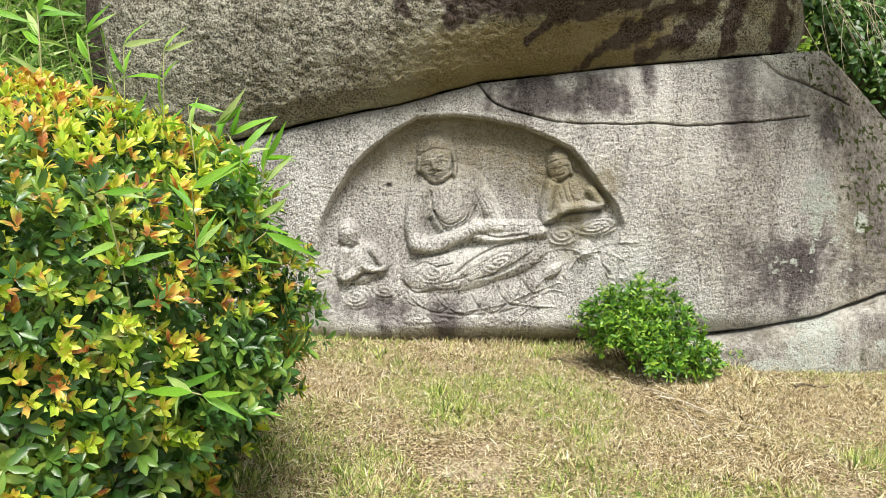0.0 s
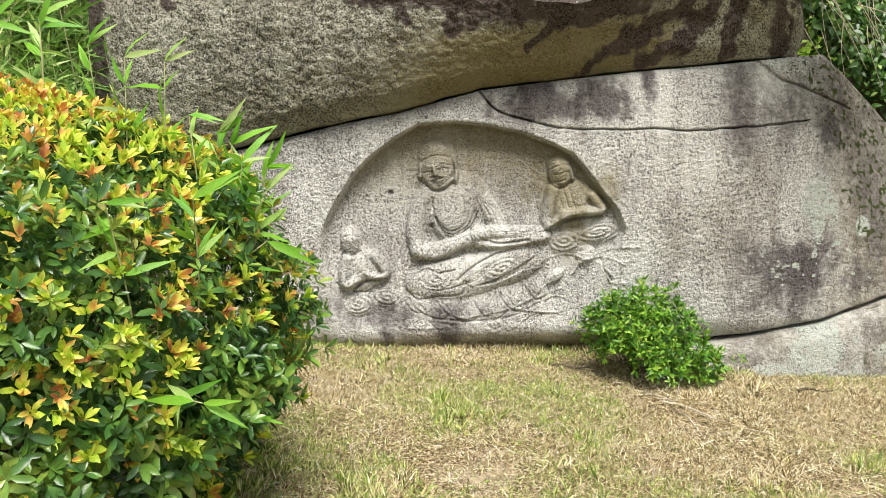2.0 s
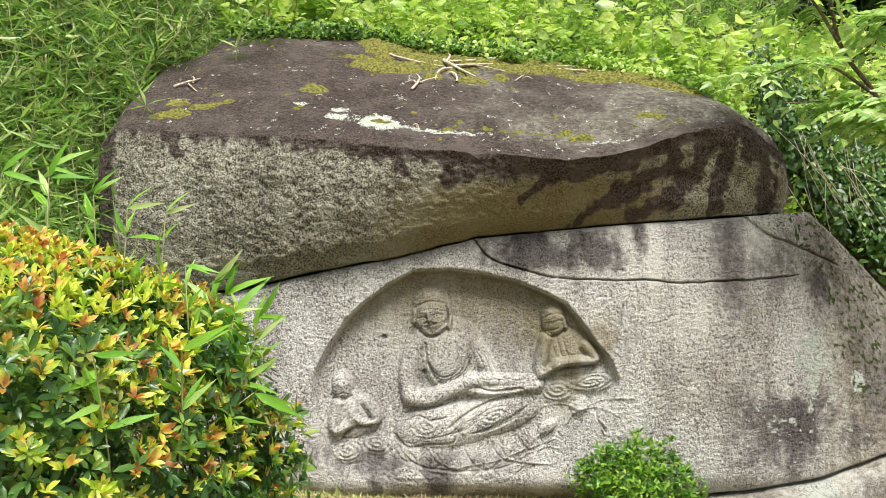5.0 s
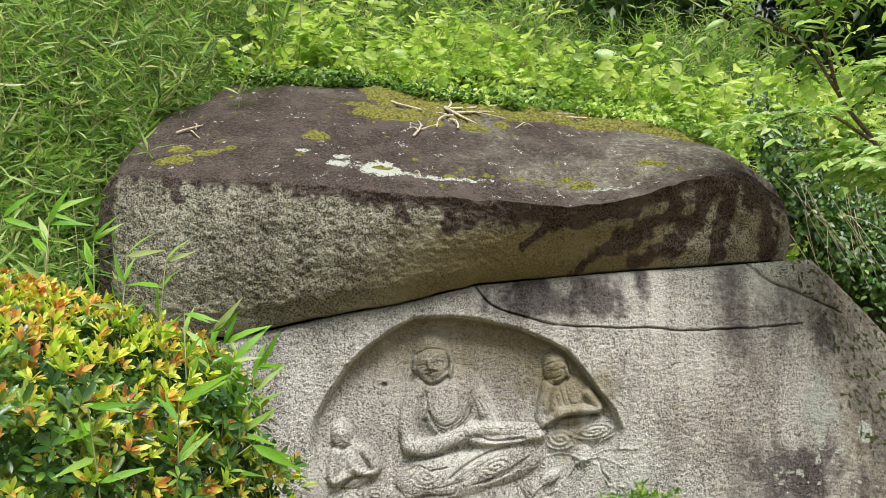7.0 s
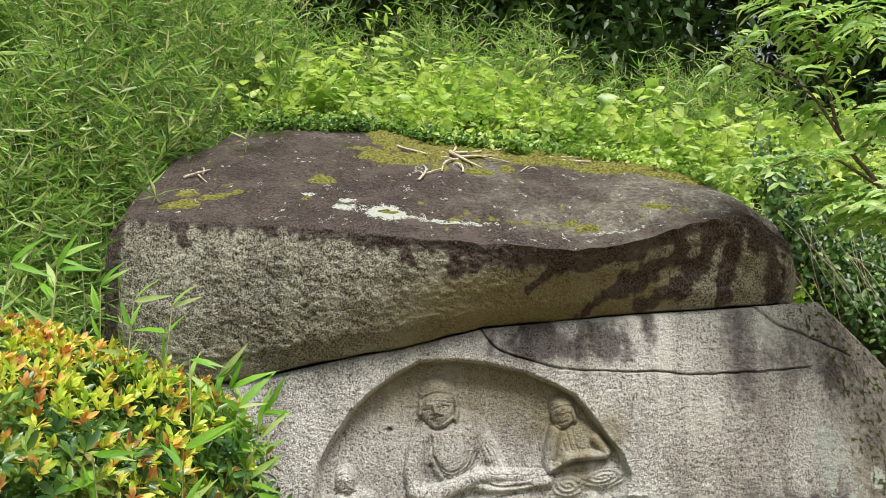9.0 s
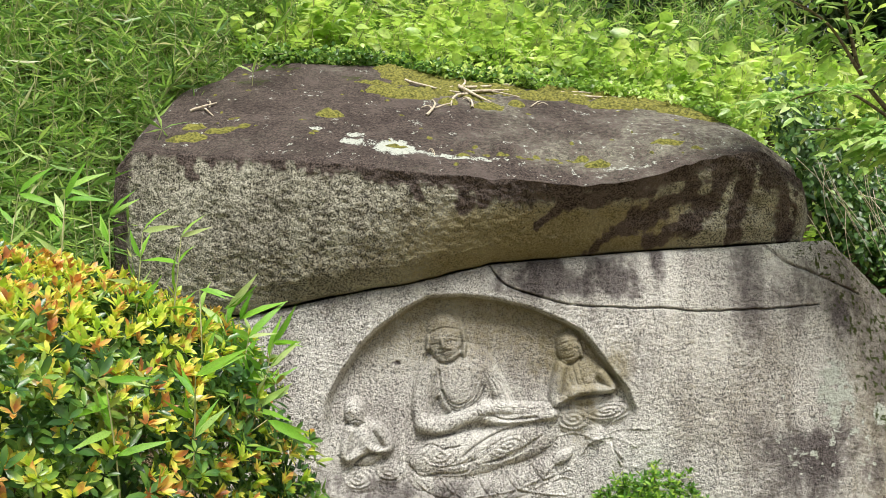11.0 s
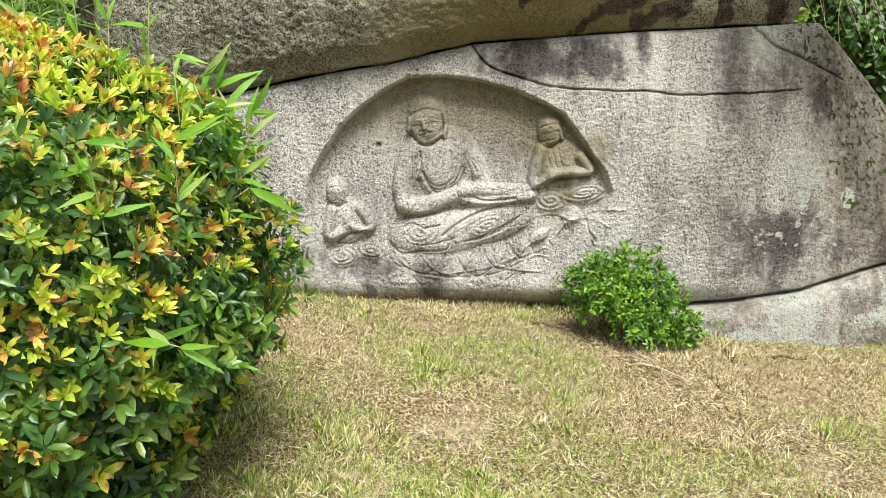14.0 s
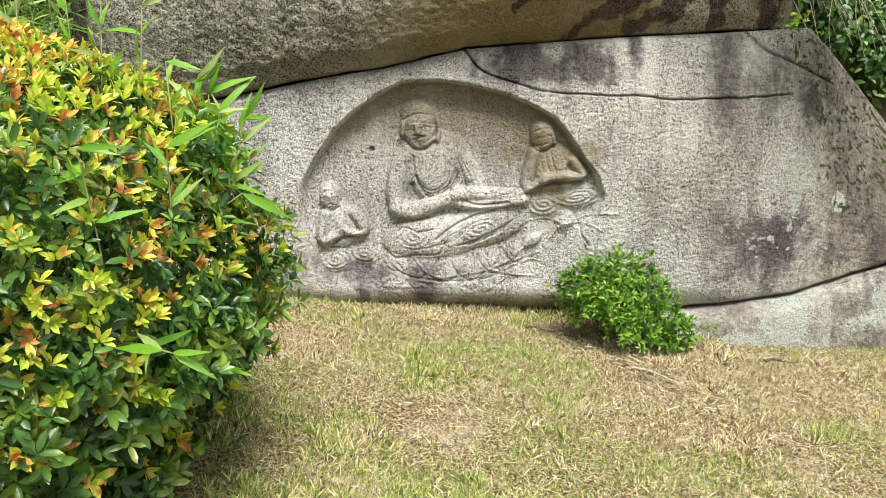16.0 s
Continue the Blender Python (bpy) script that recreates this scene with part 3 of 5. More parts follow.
def build_carved_boulder():
    xs = np.concatenate([np.arange(-2.5, -0.86, 0.016), np.arange(-0.86, 1.27, 0.0042), np.arange(1.27, 2.9, 0.011), np.arange(2.9, 4.6, 0.03)])
    rows = np.concatenate([np.linspace(0, 0.3, 70), np.linspace(0.304, 0.86, 290), np.linspace(0.865, 1, 50), 1 + np.linspace(0.02, 1, 14)])
    x, r = np.meshgrid(xs, rows)
    top = seam(x) - 0.004
    up = np.minimum(r, 1)
    z = -0.25 + up * (top + 0.25)
    back = np.clip(r - 1, 0, 1)
    y = face_depth(x, z)
    y = y + 0.03 * smooth(0.975, 1.0, up) ** 2 + 1.8 * back
    z = z + 0.14 * back * smooth(2.5, 2.2, x) - 0.5 * back * smooth(2.4, 2.6, x)
    lumps = 0.05 * (fbm(x * 1.3 + 5, z * 1.3, 0.5) - 0.5) + 0.016 * (fbm(x * 7, z * 7, 1.5) - 0.5)
    u, v = to_view(x, z)
    inside = niche_gap(u + 5 * (fbm(x * 9, z * 9, 3.3) - 0.5), v + 5 * (fbm(x * 9, z * 9, 8.3) - 0.5))
    fade = np.interp(v, [200, 330, 430, 520, 600], [0.135, 0.125, 0.11, 0.08, 0.015])
    fade = fade * np.interp(u, [560, 640, 900, 1000, 1100], [0.72, 1.0, 1.0, 0.9, 0.7])
    niche = fade * smooth(0, 1, (inside + 2.5) / np.interp(v, [200, 400, 480, 600], [10, 11, 34, 70]))
    s = Sheet(u, v)
    carve_seats(s)
    carve_main(s)
    carve_left(s)
    carve_right(s)
    y = y + lumps * (1 - 0.5 * smooth(0, 20, inside)) + niche - s.h
    # Cracks: the long level one, the slanting one at the shoulder, a hollow in the niche.
    c = Sheet(x, z)
    wob = 0.022 * (fbm(x * 14, z * 14, 2.2) - 0.5)
    c.v = z + wob
    for pts, wide, deep in (([(0.22, 1.87), (0.27, 1.80), (0.33, 1.745), (0.42, 1.71), (0.61, 1.65), (0.79, 1.622), (1.1, 1.608), (1.31, 1.61), (1.51, 1.592), (1.81, 1.60), (2.09, 1.62), (2.25, 1.637)], 0.0042, 0.04),
                            ([(1.95, 2.03), (2.09, 1.90), (2.33, 1.80), (2.57, 1.71)], 0.005, 0.03),
                            ([(0.98, 0.8), (0.99, 0.73), (1.03, 0.66)], 0.005, 0.008)):
        c.cut(pts, wide, deep)
    hollow = np.exp(-(((u - 688) / 5) ** 2 + ((v - 328) / 4) ** 2)) * 0.02
    y = y - c.h + hollow
    gap = z - low_crack(x) + 0.012 * (fbm(x * 9, 0.2, 0.7) - 0.5)
    y = y + 0.08 * np.exp(-((gap - 0.0) / (0.008 + 0.008 * fbm(x * 6, 0.9, 0.4))) ** 2) * smooth(1.5, 1.7, x)
    y = y + (0.0075 * (vnoise(x * 62, z * 82, 0.5) - 0.5) + 0.007 * (vnoise(x * 28, z * 42, 4.5) - 0.5)) * np.where(s.who > 0, 0.45, np.where(inside > 0, 0.6, 1.0))
    # Stains and darker patches.
    streak = fbm(x * 7, z * 0.9, 6.0)
    n1, n2 = fbm(x * 5, z * 3.2, 9.0), fbm(x * 22, z * 11, 5.5)

    def blot(cx, cz, rx, rz, soft=0.5):
        return smooth(1 + soft, 1 - soft, np.hypot((x - cx) / rx, (z - cz) / rz) + 2.2 * (n1 - 0.5) + 0.8 * (n2 - 0.5))

    dark = 0.64 * blot(2.2, 0.64, 0.38, 0.26, 0.7) * (0.55 + 0.9 * n2) + 0.25 * blot(2.28, 0.74, 0.13, 0.12, 0.6)
    # Darker patch just below the joint, above the long crack.
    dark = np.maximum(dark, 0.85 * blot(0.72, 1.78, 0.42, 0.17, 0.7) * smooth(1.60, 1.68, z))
    dark = np.maximum(dark, smooth(0.0, 0.5, streak - 0.28) * np.exp(-((x - 1.27) / 0.07) ** 2) * smooth(1.5, 1.95, z))
    dark = np.maximum(dark, 0.62 * np.exp(-((x - 1.82) / 0.16) ** 2) * smooth(1.05, 1.6, z) * smooth(0.3, 0.65, streak + 0.2))
    dark = np.maximum(dark, 0.55 * blot(2.2, 1.72, 0.3, 0.22, 0.8) + 0.35 * blot(2.45, 1.2, 0.2, 0.35))
    dark = np.maximum(dark, 0.4 * blot(1.17, 1.25, 0.07, 0.2) + 0.3 * blot(-0.66, 0.52, 0.22, 0.12) + 0.3 * blot(0.0, 0.5, 0.5, 0.1))
    dark = np.maximum(dark, 0.2 * blot(-0.72, 1.0, 0.1, 0.25) + 0.62 * smooth(2.25, 2.75, x + 0.25 * (z - 1.0)) * (0.5 + n1))
    # Dark colour inside the small hollow.
    dark = np.maximum(dark, np.where(hollow > 0.006, 0.9, 0.0))
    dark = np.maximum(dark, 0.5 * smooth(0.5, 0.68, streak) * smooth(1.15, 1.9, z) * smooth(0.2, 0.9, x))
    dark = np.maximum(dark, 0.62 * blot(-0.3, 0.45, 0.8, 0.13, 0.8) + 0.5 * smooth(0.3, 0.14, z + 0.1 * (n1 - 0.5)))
    # Browner high in the niche; the right attendant's brown also has shade painted in.
    algae_brown = 0.8 * smooth(0.42, 0.16, z) + 0.3 * blot(1.6, 1.1, 0.5, 0.6) + 0.6 * smooth(2.1, 2.6, x) + 0.7 * smooth(430, 240, v) * smooth(0.03, 0.09, niche) + 0.5 * blot(0.76, 1.2, 0.2, 0.3, 0.7)
    flecks = fbm(x * 30, z * 30, 7.7, 3)
    def patch(cx, cz, rx, rz):
        return smooth(1.5, 0.4, np.hypot((x - cx) / rx, (z - cz) / rz) + 1.2 * (n2 - 0.5))

    pale = np.maximum(0.85 * patch(2.33, 1.08, 0.12, 0.24) * smooth(0.36, 0.56, flecks + 0.04), 0.9 * patch(2.62, 0.97, 0.06, 0.07))
    pale = np.maximum(pale, 0.7 * blot(2.3, 0.75, 0.3, 0.4, 0.8) * smooth(0.6, 0.7, flecks))
    spots = 0.85 * smooth(0.53, 0.72, fbm(x * 58, z * 46, 2.9, 2))
    c.h = 0 * c.h
    c.ridge([(0.97, 0.82), (0.985, 0.76), (1.0, 0.7), (1.03, 0.62)], 0.011, 1.0)
    moss = 0.6 * c.h * smooth(0.35, 0.6, flecks + 0.1) + spots * smooth(2.2, 2.65, x + 0.35 * (z - 1.2)) * smooth(0.5, 1.0, z)
    stain = np.stack([dark, algae_brown, pale, moss], -1).reshape(-1, 4)
    verts = np.stack([x, y, z], -1).reshape(-1, 3)
    faces = grid_faces(*x.shape)
    who = np.where(s.who > 0, s.who + 1, np.where(inside > -4, 1, 0)).reshape(-1)[faces].max(1)
    base = base_of("carved_boulder", "large pale granite boulder with an arched relief carved in its face", "boulder", (0.6, 5.2, 0.1))
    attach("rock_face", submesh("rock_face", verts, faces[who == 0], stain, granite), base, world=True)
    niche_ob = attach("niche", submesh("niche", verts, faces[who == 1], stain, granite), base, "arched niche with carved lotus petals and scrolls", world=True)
    for n, label in ((2, "seated stone figure in relief on a lotus seat"), (3, "small stone attendant in relief with joined palms"), (4, "small stone attendant in relief on cloud scrolls")):
        attach("relief_figure", submesh("relief_figure", verts, faces[who == n], stain, granite), niche_ob, label)


build_carved_boulder()


def build_low_slab():
    xs, rows = np.arange(1.15, 4.6, 0.014), np.linspace(0, 1, 70)
    x, r = np.meshgrid(xs, rows)
    top = low_crack(x) - 0.008 + 0.012 * (fbm(x * 8, 0.4, 0.2) - 0.5)
    up = np.minimum(r / 0.7, 1)
    back = np.clip((r - 0.7) / 0.3, 0, 1)
    z = -0.3 + up * (top + 0.3) + 0.02 * back
    y = face_depth(x, np.full_like(x, 0.55)) - 0.03 + 0.6 * back ** 1.3 + 0.05 * smooth(0.85, 1, up) ** 2 + 0.35 * smooth(1.5, 1.15, x)
    y = y - 0.05 * np.sin(np.clip(up, 0, 1) * np.pi) + 0.05 * (fbm(x * 2, z * 2, 1.0) - 0.5) + 0.03 * (fbm(x * 16, z * 16, 1.0, 5) - 0.5)
    stain = np.stack([0.22 + 0.4 * fbm(x * 3, z * 3, 1.0), 0.3 + 0.4 * fbm(x * 4, z * 6, 3.0), 0.62 * smooth(0.42, 0.66, fbm(x * 3, z * 5, 7.0)), 0.35 * smooth(0.6, 0.75, fbm(x * 5, z * 9, 2.0))], -1).reshape(-1, 4)
    base = base_of("low_slab", "low grey-green granite slab under the carved boulder", "rock", (2.4, 5.1, 0.0))
    me = fill_mesh("slab_body", np.stack([x, y, z], -1).reshape(-1, 3), grid_faces(*x.shape), granite)
    set_stain(me, stain)
    attach("slab_body", me, base, world=True)


build_low_slab()


# ---- capstone ----
STATION = np.array([-2.32, -2.2, -2.1, -2.05, -1.84, -1.79, -1.3, -0.63, -0.08, 0.39, 0.75, 1.0, 1.25, 1.51, 1.93, 2.25, 2.46])
EDGE_Y = np.array([5.45, 5.05, 4.962, 4.918, 4.859, 4.849, 4.8, 4.72, 4.66, 4.65, 4.62, 4.62, 4.68, 4.75, 4.95, 5.15, 5.5])
EDGE_Z = np.array([2.4, 2.5, 2.565, 2.597, 2.583, 2.576, 2.54, 2.48, 2.42, 2.39, 2.35, 2.39, 2.46, 2.54, 2.64, 2.5, 2.25])
BELLY_Y = np.array([5.45, 5.03, 4.942, 4.898, 4.846, 4.837, 4.8, 4.77, 4.76, 4.78, 4.82, 4.86, 4.9, 4.93, 5.0, 5.14, 5.5])
BELLY_Z = np.array([2.3, 2.1, 2.1, 2.1, 1.998, 1.971, 1.95, 2.02, 2.08, 2.12, 2.14, 2.16, 2.2, 2.25, 2.28, 2.25, 2.2])
FOOT_Y = np.array([5.5, 5.15, 5.074, 5.035, 4.993, 4.986, 4.97, 4.97, 5.0, 5.03, 5.06, 5.06, 5.05, 5.05, 5.08, 5.2, 5.55])
BACK_Y = np.array([5.5, 5.3, 5.35, 5.8, 6.12, 6.5, 6.55, 6.5, 6.35, 6.25, 6.15, 6.1, 6.05, 5.95, 5.6, 5.4, 5.6])
BACK_Z = np.array([2.4, 2.62, 2.84, 3.22, 3.42, 3.68, 3.7, 3.66, 3.5, 3.42, 3.35, 3.3, 3.25, 3.18, 2.95, 2.62, 2.25])


def build_capstone():
    xs = np.concatenate([np.arange(-2.32, -2.0, 0.01), np.arange(-2.0, 2.2, 0.012), np.arange(2.2, 2.461, 0.01)])

    def along(values):
        fine = np.interp(xs, STATION, values)
        ker = np.hanning(7)
        pad = np.pad(fine, 3, mode="edge")
        return np.convolve(pad, ker / ker.sum(), "valid")

    ey, ez, by, bz, fy, ty, tz = map(along, (EDGE_Y, EDGE_Z, BELLY_Y, BELLY_Z, FOOT_Y, BACK_Y, BACK_Z))
    ez = ez + 0.05 * (fbm(xs * 3.5, 0.6, 0.3) - 0.5) + 0.022 * (fbm(xs * 17, 0.9, 0.3) - 0.5)
    ey = ey + 0.07 * (fbm(xs * 4, 3.6, 0.3) - 0.5) + 0.025 * (fbm(xs * 15, 5.9, 0.3) - 0.5)
    fz = seam(xs) - 0.004 + 0.02 * (fbm(xs * 6, 0.1, 0.1) - 0.5)
    end = smooth(-2.32, -2.1, xs) * smooth(2.46, 2.3, xs)
    fz = np.where(end < 1, bz - (bz - fz) * end, fz)
    # Section from the hidden underside, round the foot, belly and edge, over the top, down the back.
    knots_y = np.stack([fy + 1.6 * end, fy + 0.5 * end, fy, (fy + by) / 2 - 0.025 * end, by, (by + ey) / 2 - 0.015, ey, ey + 0.06 * end, (ey + ty) / 2, ty, ty + 0.35 * end, ty + 0.5 * end])
    knots_z = np.stack([fz + 0.12 * end, fz + 0.05 * end, fz, fz + (bz - fz) * 0.42, bz, (bz + ez) / 2, ez - 0.03 * end, ez + 0.015 * end, (ez + tz) / 2 + 0.02, tz, tz - 0.15 * end, tz - 0.8 * end])
    at = np.array([0, 0.05, 0.12, 0.2, 0.3, 0.4, 0.5, 0.53, 0.72, 0.9, 0.94, 1.0])
    ss = np.concatenate([np.linspace(0, 0.12, 12), np.linspace(0.125, 0.56, 150), np.linspace(0.565, 1.0, 110)])
    y = np.stack([np.interp(ss, at, knots_y[:, i]) for i in range(len(xs))], 1)
    z = np.stack([np.interp(ss, at, knots_z[:, i]) for i in range(len(xs))], 1)
    ker = np.hanning(13)
    ker /= ker.sum()
    soft = lambda a: np.apply_along_axis(lambda c: np.convolve(np.pad(c, 6, mode="edge"), ker, "valid"), 0, a)
    y, z = soft(y), soft(z)
    x = np.broadcast_to(xs, y.shape).copy()
    s = np.broadcast_to(ss[:, None], y.shape)
    front = smooth(0.10, 0.2, s) * smooth(0.58, 0.5, s)
    top = smooth(0.48, 0.53, s)
    bump = 0.07 * (fbm(x * 1.7, y * 1.7, z * 1.7) - 0.5) + 0.03 * (fbm(x * 6, y * 6, z * 6) - 0.5)
    rough = 0.032 * (fbm(x * 34, y * 34, z * 36, 4) - 0.5)
    y = y + (bump + rough) * front * end
    z = z + (0.6 * bump + 0.4 * rough) * top * end + 0.01 * (fbm(x * 9, s * 9, 4.0) - 0.5)
    # Shelves and a shallow step run along the top; broken ledges on the right of the face.
    z = z - 0.035 * end * top * smooth(0.02, 0.0, s - 0.60 - 0.04 * (fbm(x * 2, 0.1, 0.1) - 0.5)) * smooth(-0.6, 0.2, x)
    y = y + 0.06 * end * front * smooth(0.85, 1.4, x) * (vnoise(x * 5 + (z - 2) * 6, z * 3, 3.0) - 0.5)
    edge_gap = np.broadcast_to(ez, z.shape) - z
    drip = 0.03 + 0.16 * fbm(x * 5, 0.3, 1.0, 3) + 0.09 * smooth(0.45, 0.8, fbm(x * 24, 0.3, 4.0, 4)) + 0.1 * smooth(0.0, 0.35, x) * smooth(0.75, 0.4, x)
    drip = drip + 0.07 * smooth(0.1, 0.9, x)
    dark = 0.9 * smooth(0.06, -0.05, edge_gap - 0.75 * drip * (s < 0.53) + 0.02) * smooth(0.2, 0.45, s)
    ragged = 0.55 * fbm((x + z) * 7, (z - 0.3 * x) * 16, 2.0, 4) + 0.45 * fbm(x * 26, z * 12, 5.0, 3)
    g = Sheet(x, z)
    for x0, z0, x1, z1, wide in ((0.5, 2.1, 0.66, 2.23, 0.022), (0.66, 2.23, 1.2, 2.31, 0.034), (0.86, 1.98, 1.1, 2.14, 0.04), (1.08, 2.12, 1.46, 2.34, 0.065), (-0.3, 2.42, -0.2, 2.25, 0.022), (-0.5, 2.4, 0.3, 2.33, 0.05),
                                 (0.03, 2.34, 0.06, 2.22, 0.05), (0.15, 2.32, 0.17, 2.22, 0.03), (0.3, 2.4, 0.32, 2.29, 0.04), (0.9, 2.32, 1.4, 2.42, 0.04), (1.68, 2.44, 1.47, 2.12, 0.06), (1.47, 2.12, 1.2, 2.03, 0.035),
                                 (1.83, 2.5, 1.76, 2.08, 0.055), (2.06, 2.56, 2.12, 2.08, 0.06), (1.95, 2.55, 1.98, 2.42, 0.06), (-1.7, 2.55, -1.62, 2.41, 0.035), (-1.55, 2.55, -1.5, 2.46, 0.02), (-1.1, 2.52, -1.05, 2.44, 0.02)):
        gap, _ = g.line_gap([(x0, z0), (x1, z1)])
        dark = np.maximum(dark, 0.95 * smooth(1.7, 0.4, gap / wide + 3.6 * (ragged - 0.5)) * (s < 0.52) * (s > 0.1))
    dark = np.maximum(dark, 0.9 * smooth(-1.99, -2.09, x + 0.12 * (ragged - 0.5)))
    dark = np.where(s > 0.5, 0.82 - 0.2 * smooth(-0.7, 0.6, x) * smooth(0.54, 0.6, s) + 0.55 * (fbm(x * 3, y * 3, 1.0) - 0.5), dark)
    algae_brown = smooth(-0.7, 0.3, x) * smooth(0.47, 0.3, s) * (0.75 + 0.3 * (fbm(x * 2, z * 3, 5.0) - 0.5)) + 0.35 * smooth(0.42, 0.2, s)
    algae_brown = algae_brown * (1 - 0.75 * smooth(1.15, 1.6, x))
    def blot(cx, cy, rx, ry):
        return smooth(1.4, 0.5, np.hypot((x - cx) / rx, (y - cy) / ry) + 1.2 * (fbm(x * 10, y * 10, 0.7) - 0.5) + 1.2 * (fbm(x * 40, y * 40, 3.7) - 0.5))
    pale = (s > 0.5) * np.maximum.reduce([0.8 * blot(-0.4, 4.97, 0.17, 0.09), 0.62 * blot(0.0, 4.93, 0.36, 0.035), 0.75 * blot(-0.68, 5.02, 0.09, 0.04), 0.7 * blot(-0.66, 5.12, 0.05, 0.03), 0.65 * blot(-0.95, 5.18, 0.07, 0.025), 0.5 * blot(1.0, 4.83, 0.2, 0.03)])
    pale = np.maximum(pale, 0.46 * (s > 0.53) * smooth(0.7, 0.78, fbm(x * 22, y * 22, 3.0, 2)))
    moss = (s > 0.53) * 0.55 * smooth(0.55, 0.72, fbm(x * 6, y * 6, 9.0, 3)) * smooth(5.3, 6.2, y)
    me = fill_mesh("capstone_body", np.stack([x, y, z], -1).reshape(-1, 3), grid_faces(*y.shape)[:, ::-1], granite_cap)
    set_stain(me, np.stack([dark, algae_brown, pale, moss], -1).reshape(-1, 4))
    base = base_of("capstone_boulder", "huge overhanging granite capstone with a dark lichen-crusted top", "boulder", (0, 5.6, 1.8))
    attach("capstone_body", me, base, world=True)
    return base, me


capstone, capstone_mesh = build_capstone()
from mathutils.bvhtree import BVHTree
cap_tree = BVHTree.FromPolygons([v.co.copy() for v in capstone_mesh.vertices], [tuple(p.vertices) for p in capstone_mesh.polygons])


def cap_height(x, y):
    hit = cap_tree.ray_cast(Vector((x, y, 9)), Vector((0, 0, -1)))
    return hit[0].z if hit[0] is not None else None


# ---- moss, twigs and litter on the capstone ----
def moss_cushion(x, y, rx, ry, thick, turn=0.0):
    rings, sides = 6, 18
    a = np.linspace(0, 2 * np.pi, sides, endpoint=False)
    wob = 0.7 + 0.6 * fbm(np.cos(a) * 1.5 + x * 9, np.sin(a) * 1.5 + y * 9, 2.0, 3)
    c, s = math.cos(turn), math.sin(turn)
    v = []
    for k in range(rings + 1):
        t = k / rings
        for ang, w in zip(a, wob):
            px, py = rx * t * w * math.cos(ang), ry * t * w * math.sin(ang)
            wx, wy = x + c * px - s * py, y + s * px + c * py
            z = cap_height(wx, wy)
            if z is None:
                return None
            lift = thick * (1 - t ** 3) * (0.55 + 0.9 * float(vnoise(wx * 34, wy * 34, 1.0))) - 0.004
            v.append((wx, wy, z + lift))
    return np.array(v), grid_faces(rings + 1, sides, True)


def build_moss():
    spots = [(-1.74, 5.05, 0.14, 0.05, 0.25), (-1.55, 5.16, 0.11, 0.04, 0.3), (-1.42, 5.2, 0.05, 0.03, 0.3), (-0.87, 5.4, 0.11, 0.05, 0), (0.886, 4.89, 0.09, 0.04, 0), (0.8, 4.96, 0.05, 0.03, 0),
             (1.36, 5.05, 0.12, 0.022, 0), (1.53, 4.97, 0.05, 0.025, 0), (0.45, 5.75, 0.07, 0.05, 0), (-0.38, 4.98, 0.08, 0.02, 0), (0.05, 4.95, 0.05, 0.02, 0), (-1.75, 5.2, 0.08, 0.04, 0.2)]
    for n in range(16):
        spots.append((0.08 + n * 0.045 + rng.uniform(-0.03, 0.03), 5.0 - n * 0.004 + rng.uniform(-0.012, 0.012), rng.uniform(0.015, 0.04), rng.uniform(0.008, 0.016), -0.1))
    for n in range(100):
        x = rng.uniform(-0.62, 1.85)
        back = np.interp(x, STATION, BACK_Y)
        spots.append((x, back - rng.uniform(0.03, 0.7) ** 1.2 * (1 if x < 0.3 else 0.42), rng.uniform(0.05, 0.2), rng.uniform(0.03, 0.09), rng.uniform(-0.3, 0.1)))
    for n in range(50):
        x = rng.uniform(-1.8, 1.7)
        y = rng.uniform(np.interp(x, STATION, EDGE_Y) + 0.12, np.interp(x, STATION, BACK_Y) - 0.1)
        spots.append((x, y, rng.uniform(0.008, 0.03), rng.uniform(0.007, 0.018), 0))
    for x, y, rx, ry, turn in spots:
        made = moss_cushion(x, y, rx, ry, min(0.05, 0.55 * ry + 0.004), turn)
        if made:
            attach("moss_cushion", fill_mesh("moss_cushion", *made, moss_skin), capstone, "olive-yellow moss cushion", world=True)


build_moss()


def dead_twig(x, y, length, turn, forks, thick=0.011):
    """A bleached forked twig lying on the capstone."""
    def run(x0, y0, ang, far, r):
        pts, rad = [], []
        for t in np.linspace(0, 1, 7):
            px, py = x0 + far * t * math.cos(ang + 0.5 * t), y0 + far * t * math.sin(ang + 0.5 * t)
            z = cap_height(px, py)
            z = 3.5 if z is None else z
            pts.append((px, py, z + r + 0.02 * math.sin(t * 3.1)))
            rad.append(r * (1 - 0.6 * t))
        return tube(pts, rad, 6), pts
    base = base_of("dead_twig", "bleached forked dead twig lying on the mossy rock", "twig", (x, y, cap_height(x, y) or 3.3), "twigs on the capstone")
    (v, f), pts = run(x, y, turn, length, thick)
    attach("stick", fill_mesh("stick", v, f, dry_wood), base, world=True)
    for at, ang, far in forks:
        p = pts[at]
        (v, f), _ = run(p[0], p[1], turn + ang, far, thick * 0.7)
        attach("fork", fill_mesh("fork", v, f, dry_wood), base, world=True)


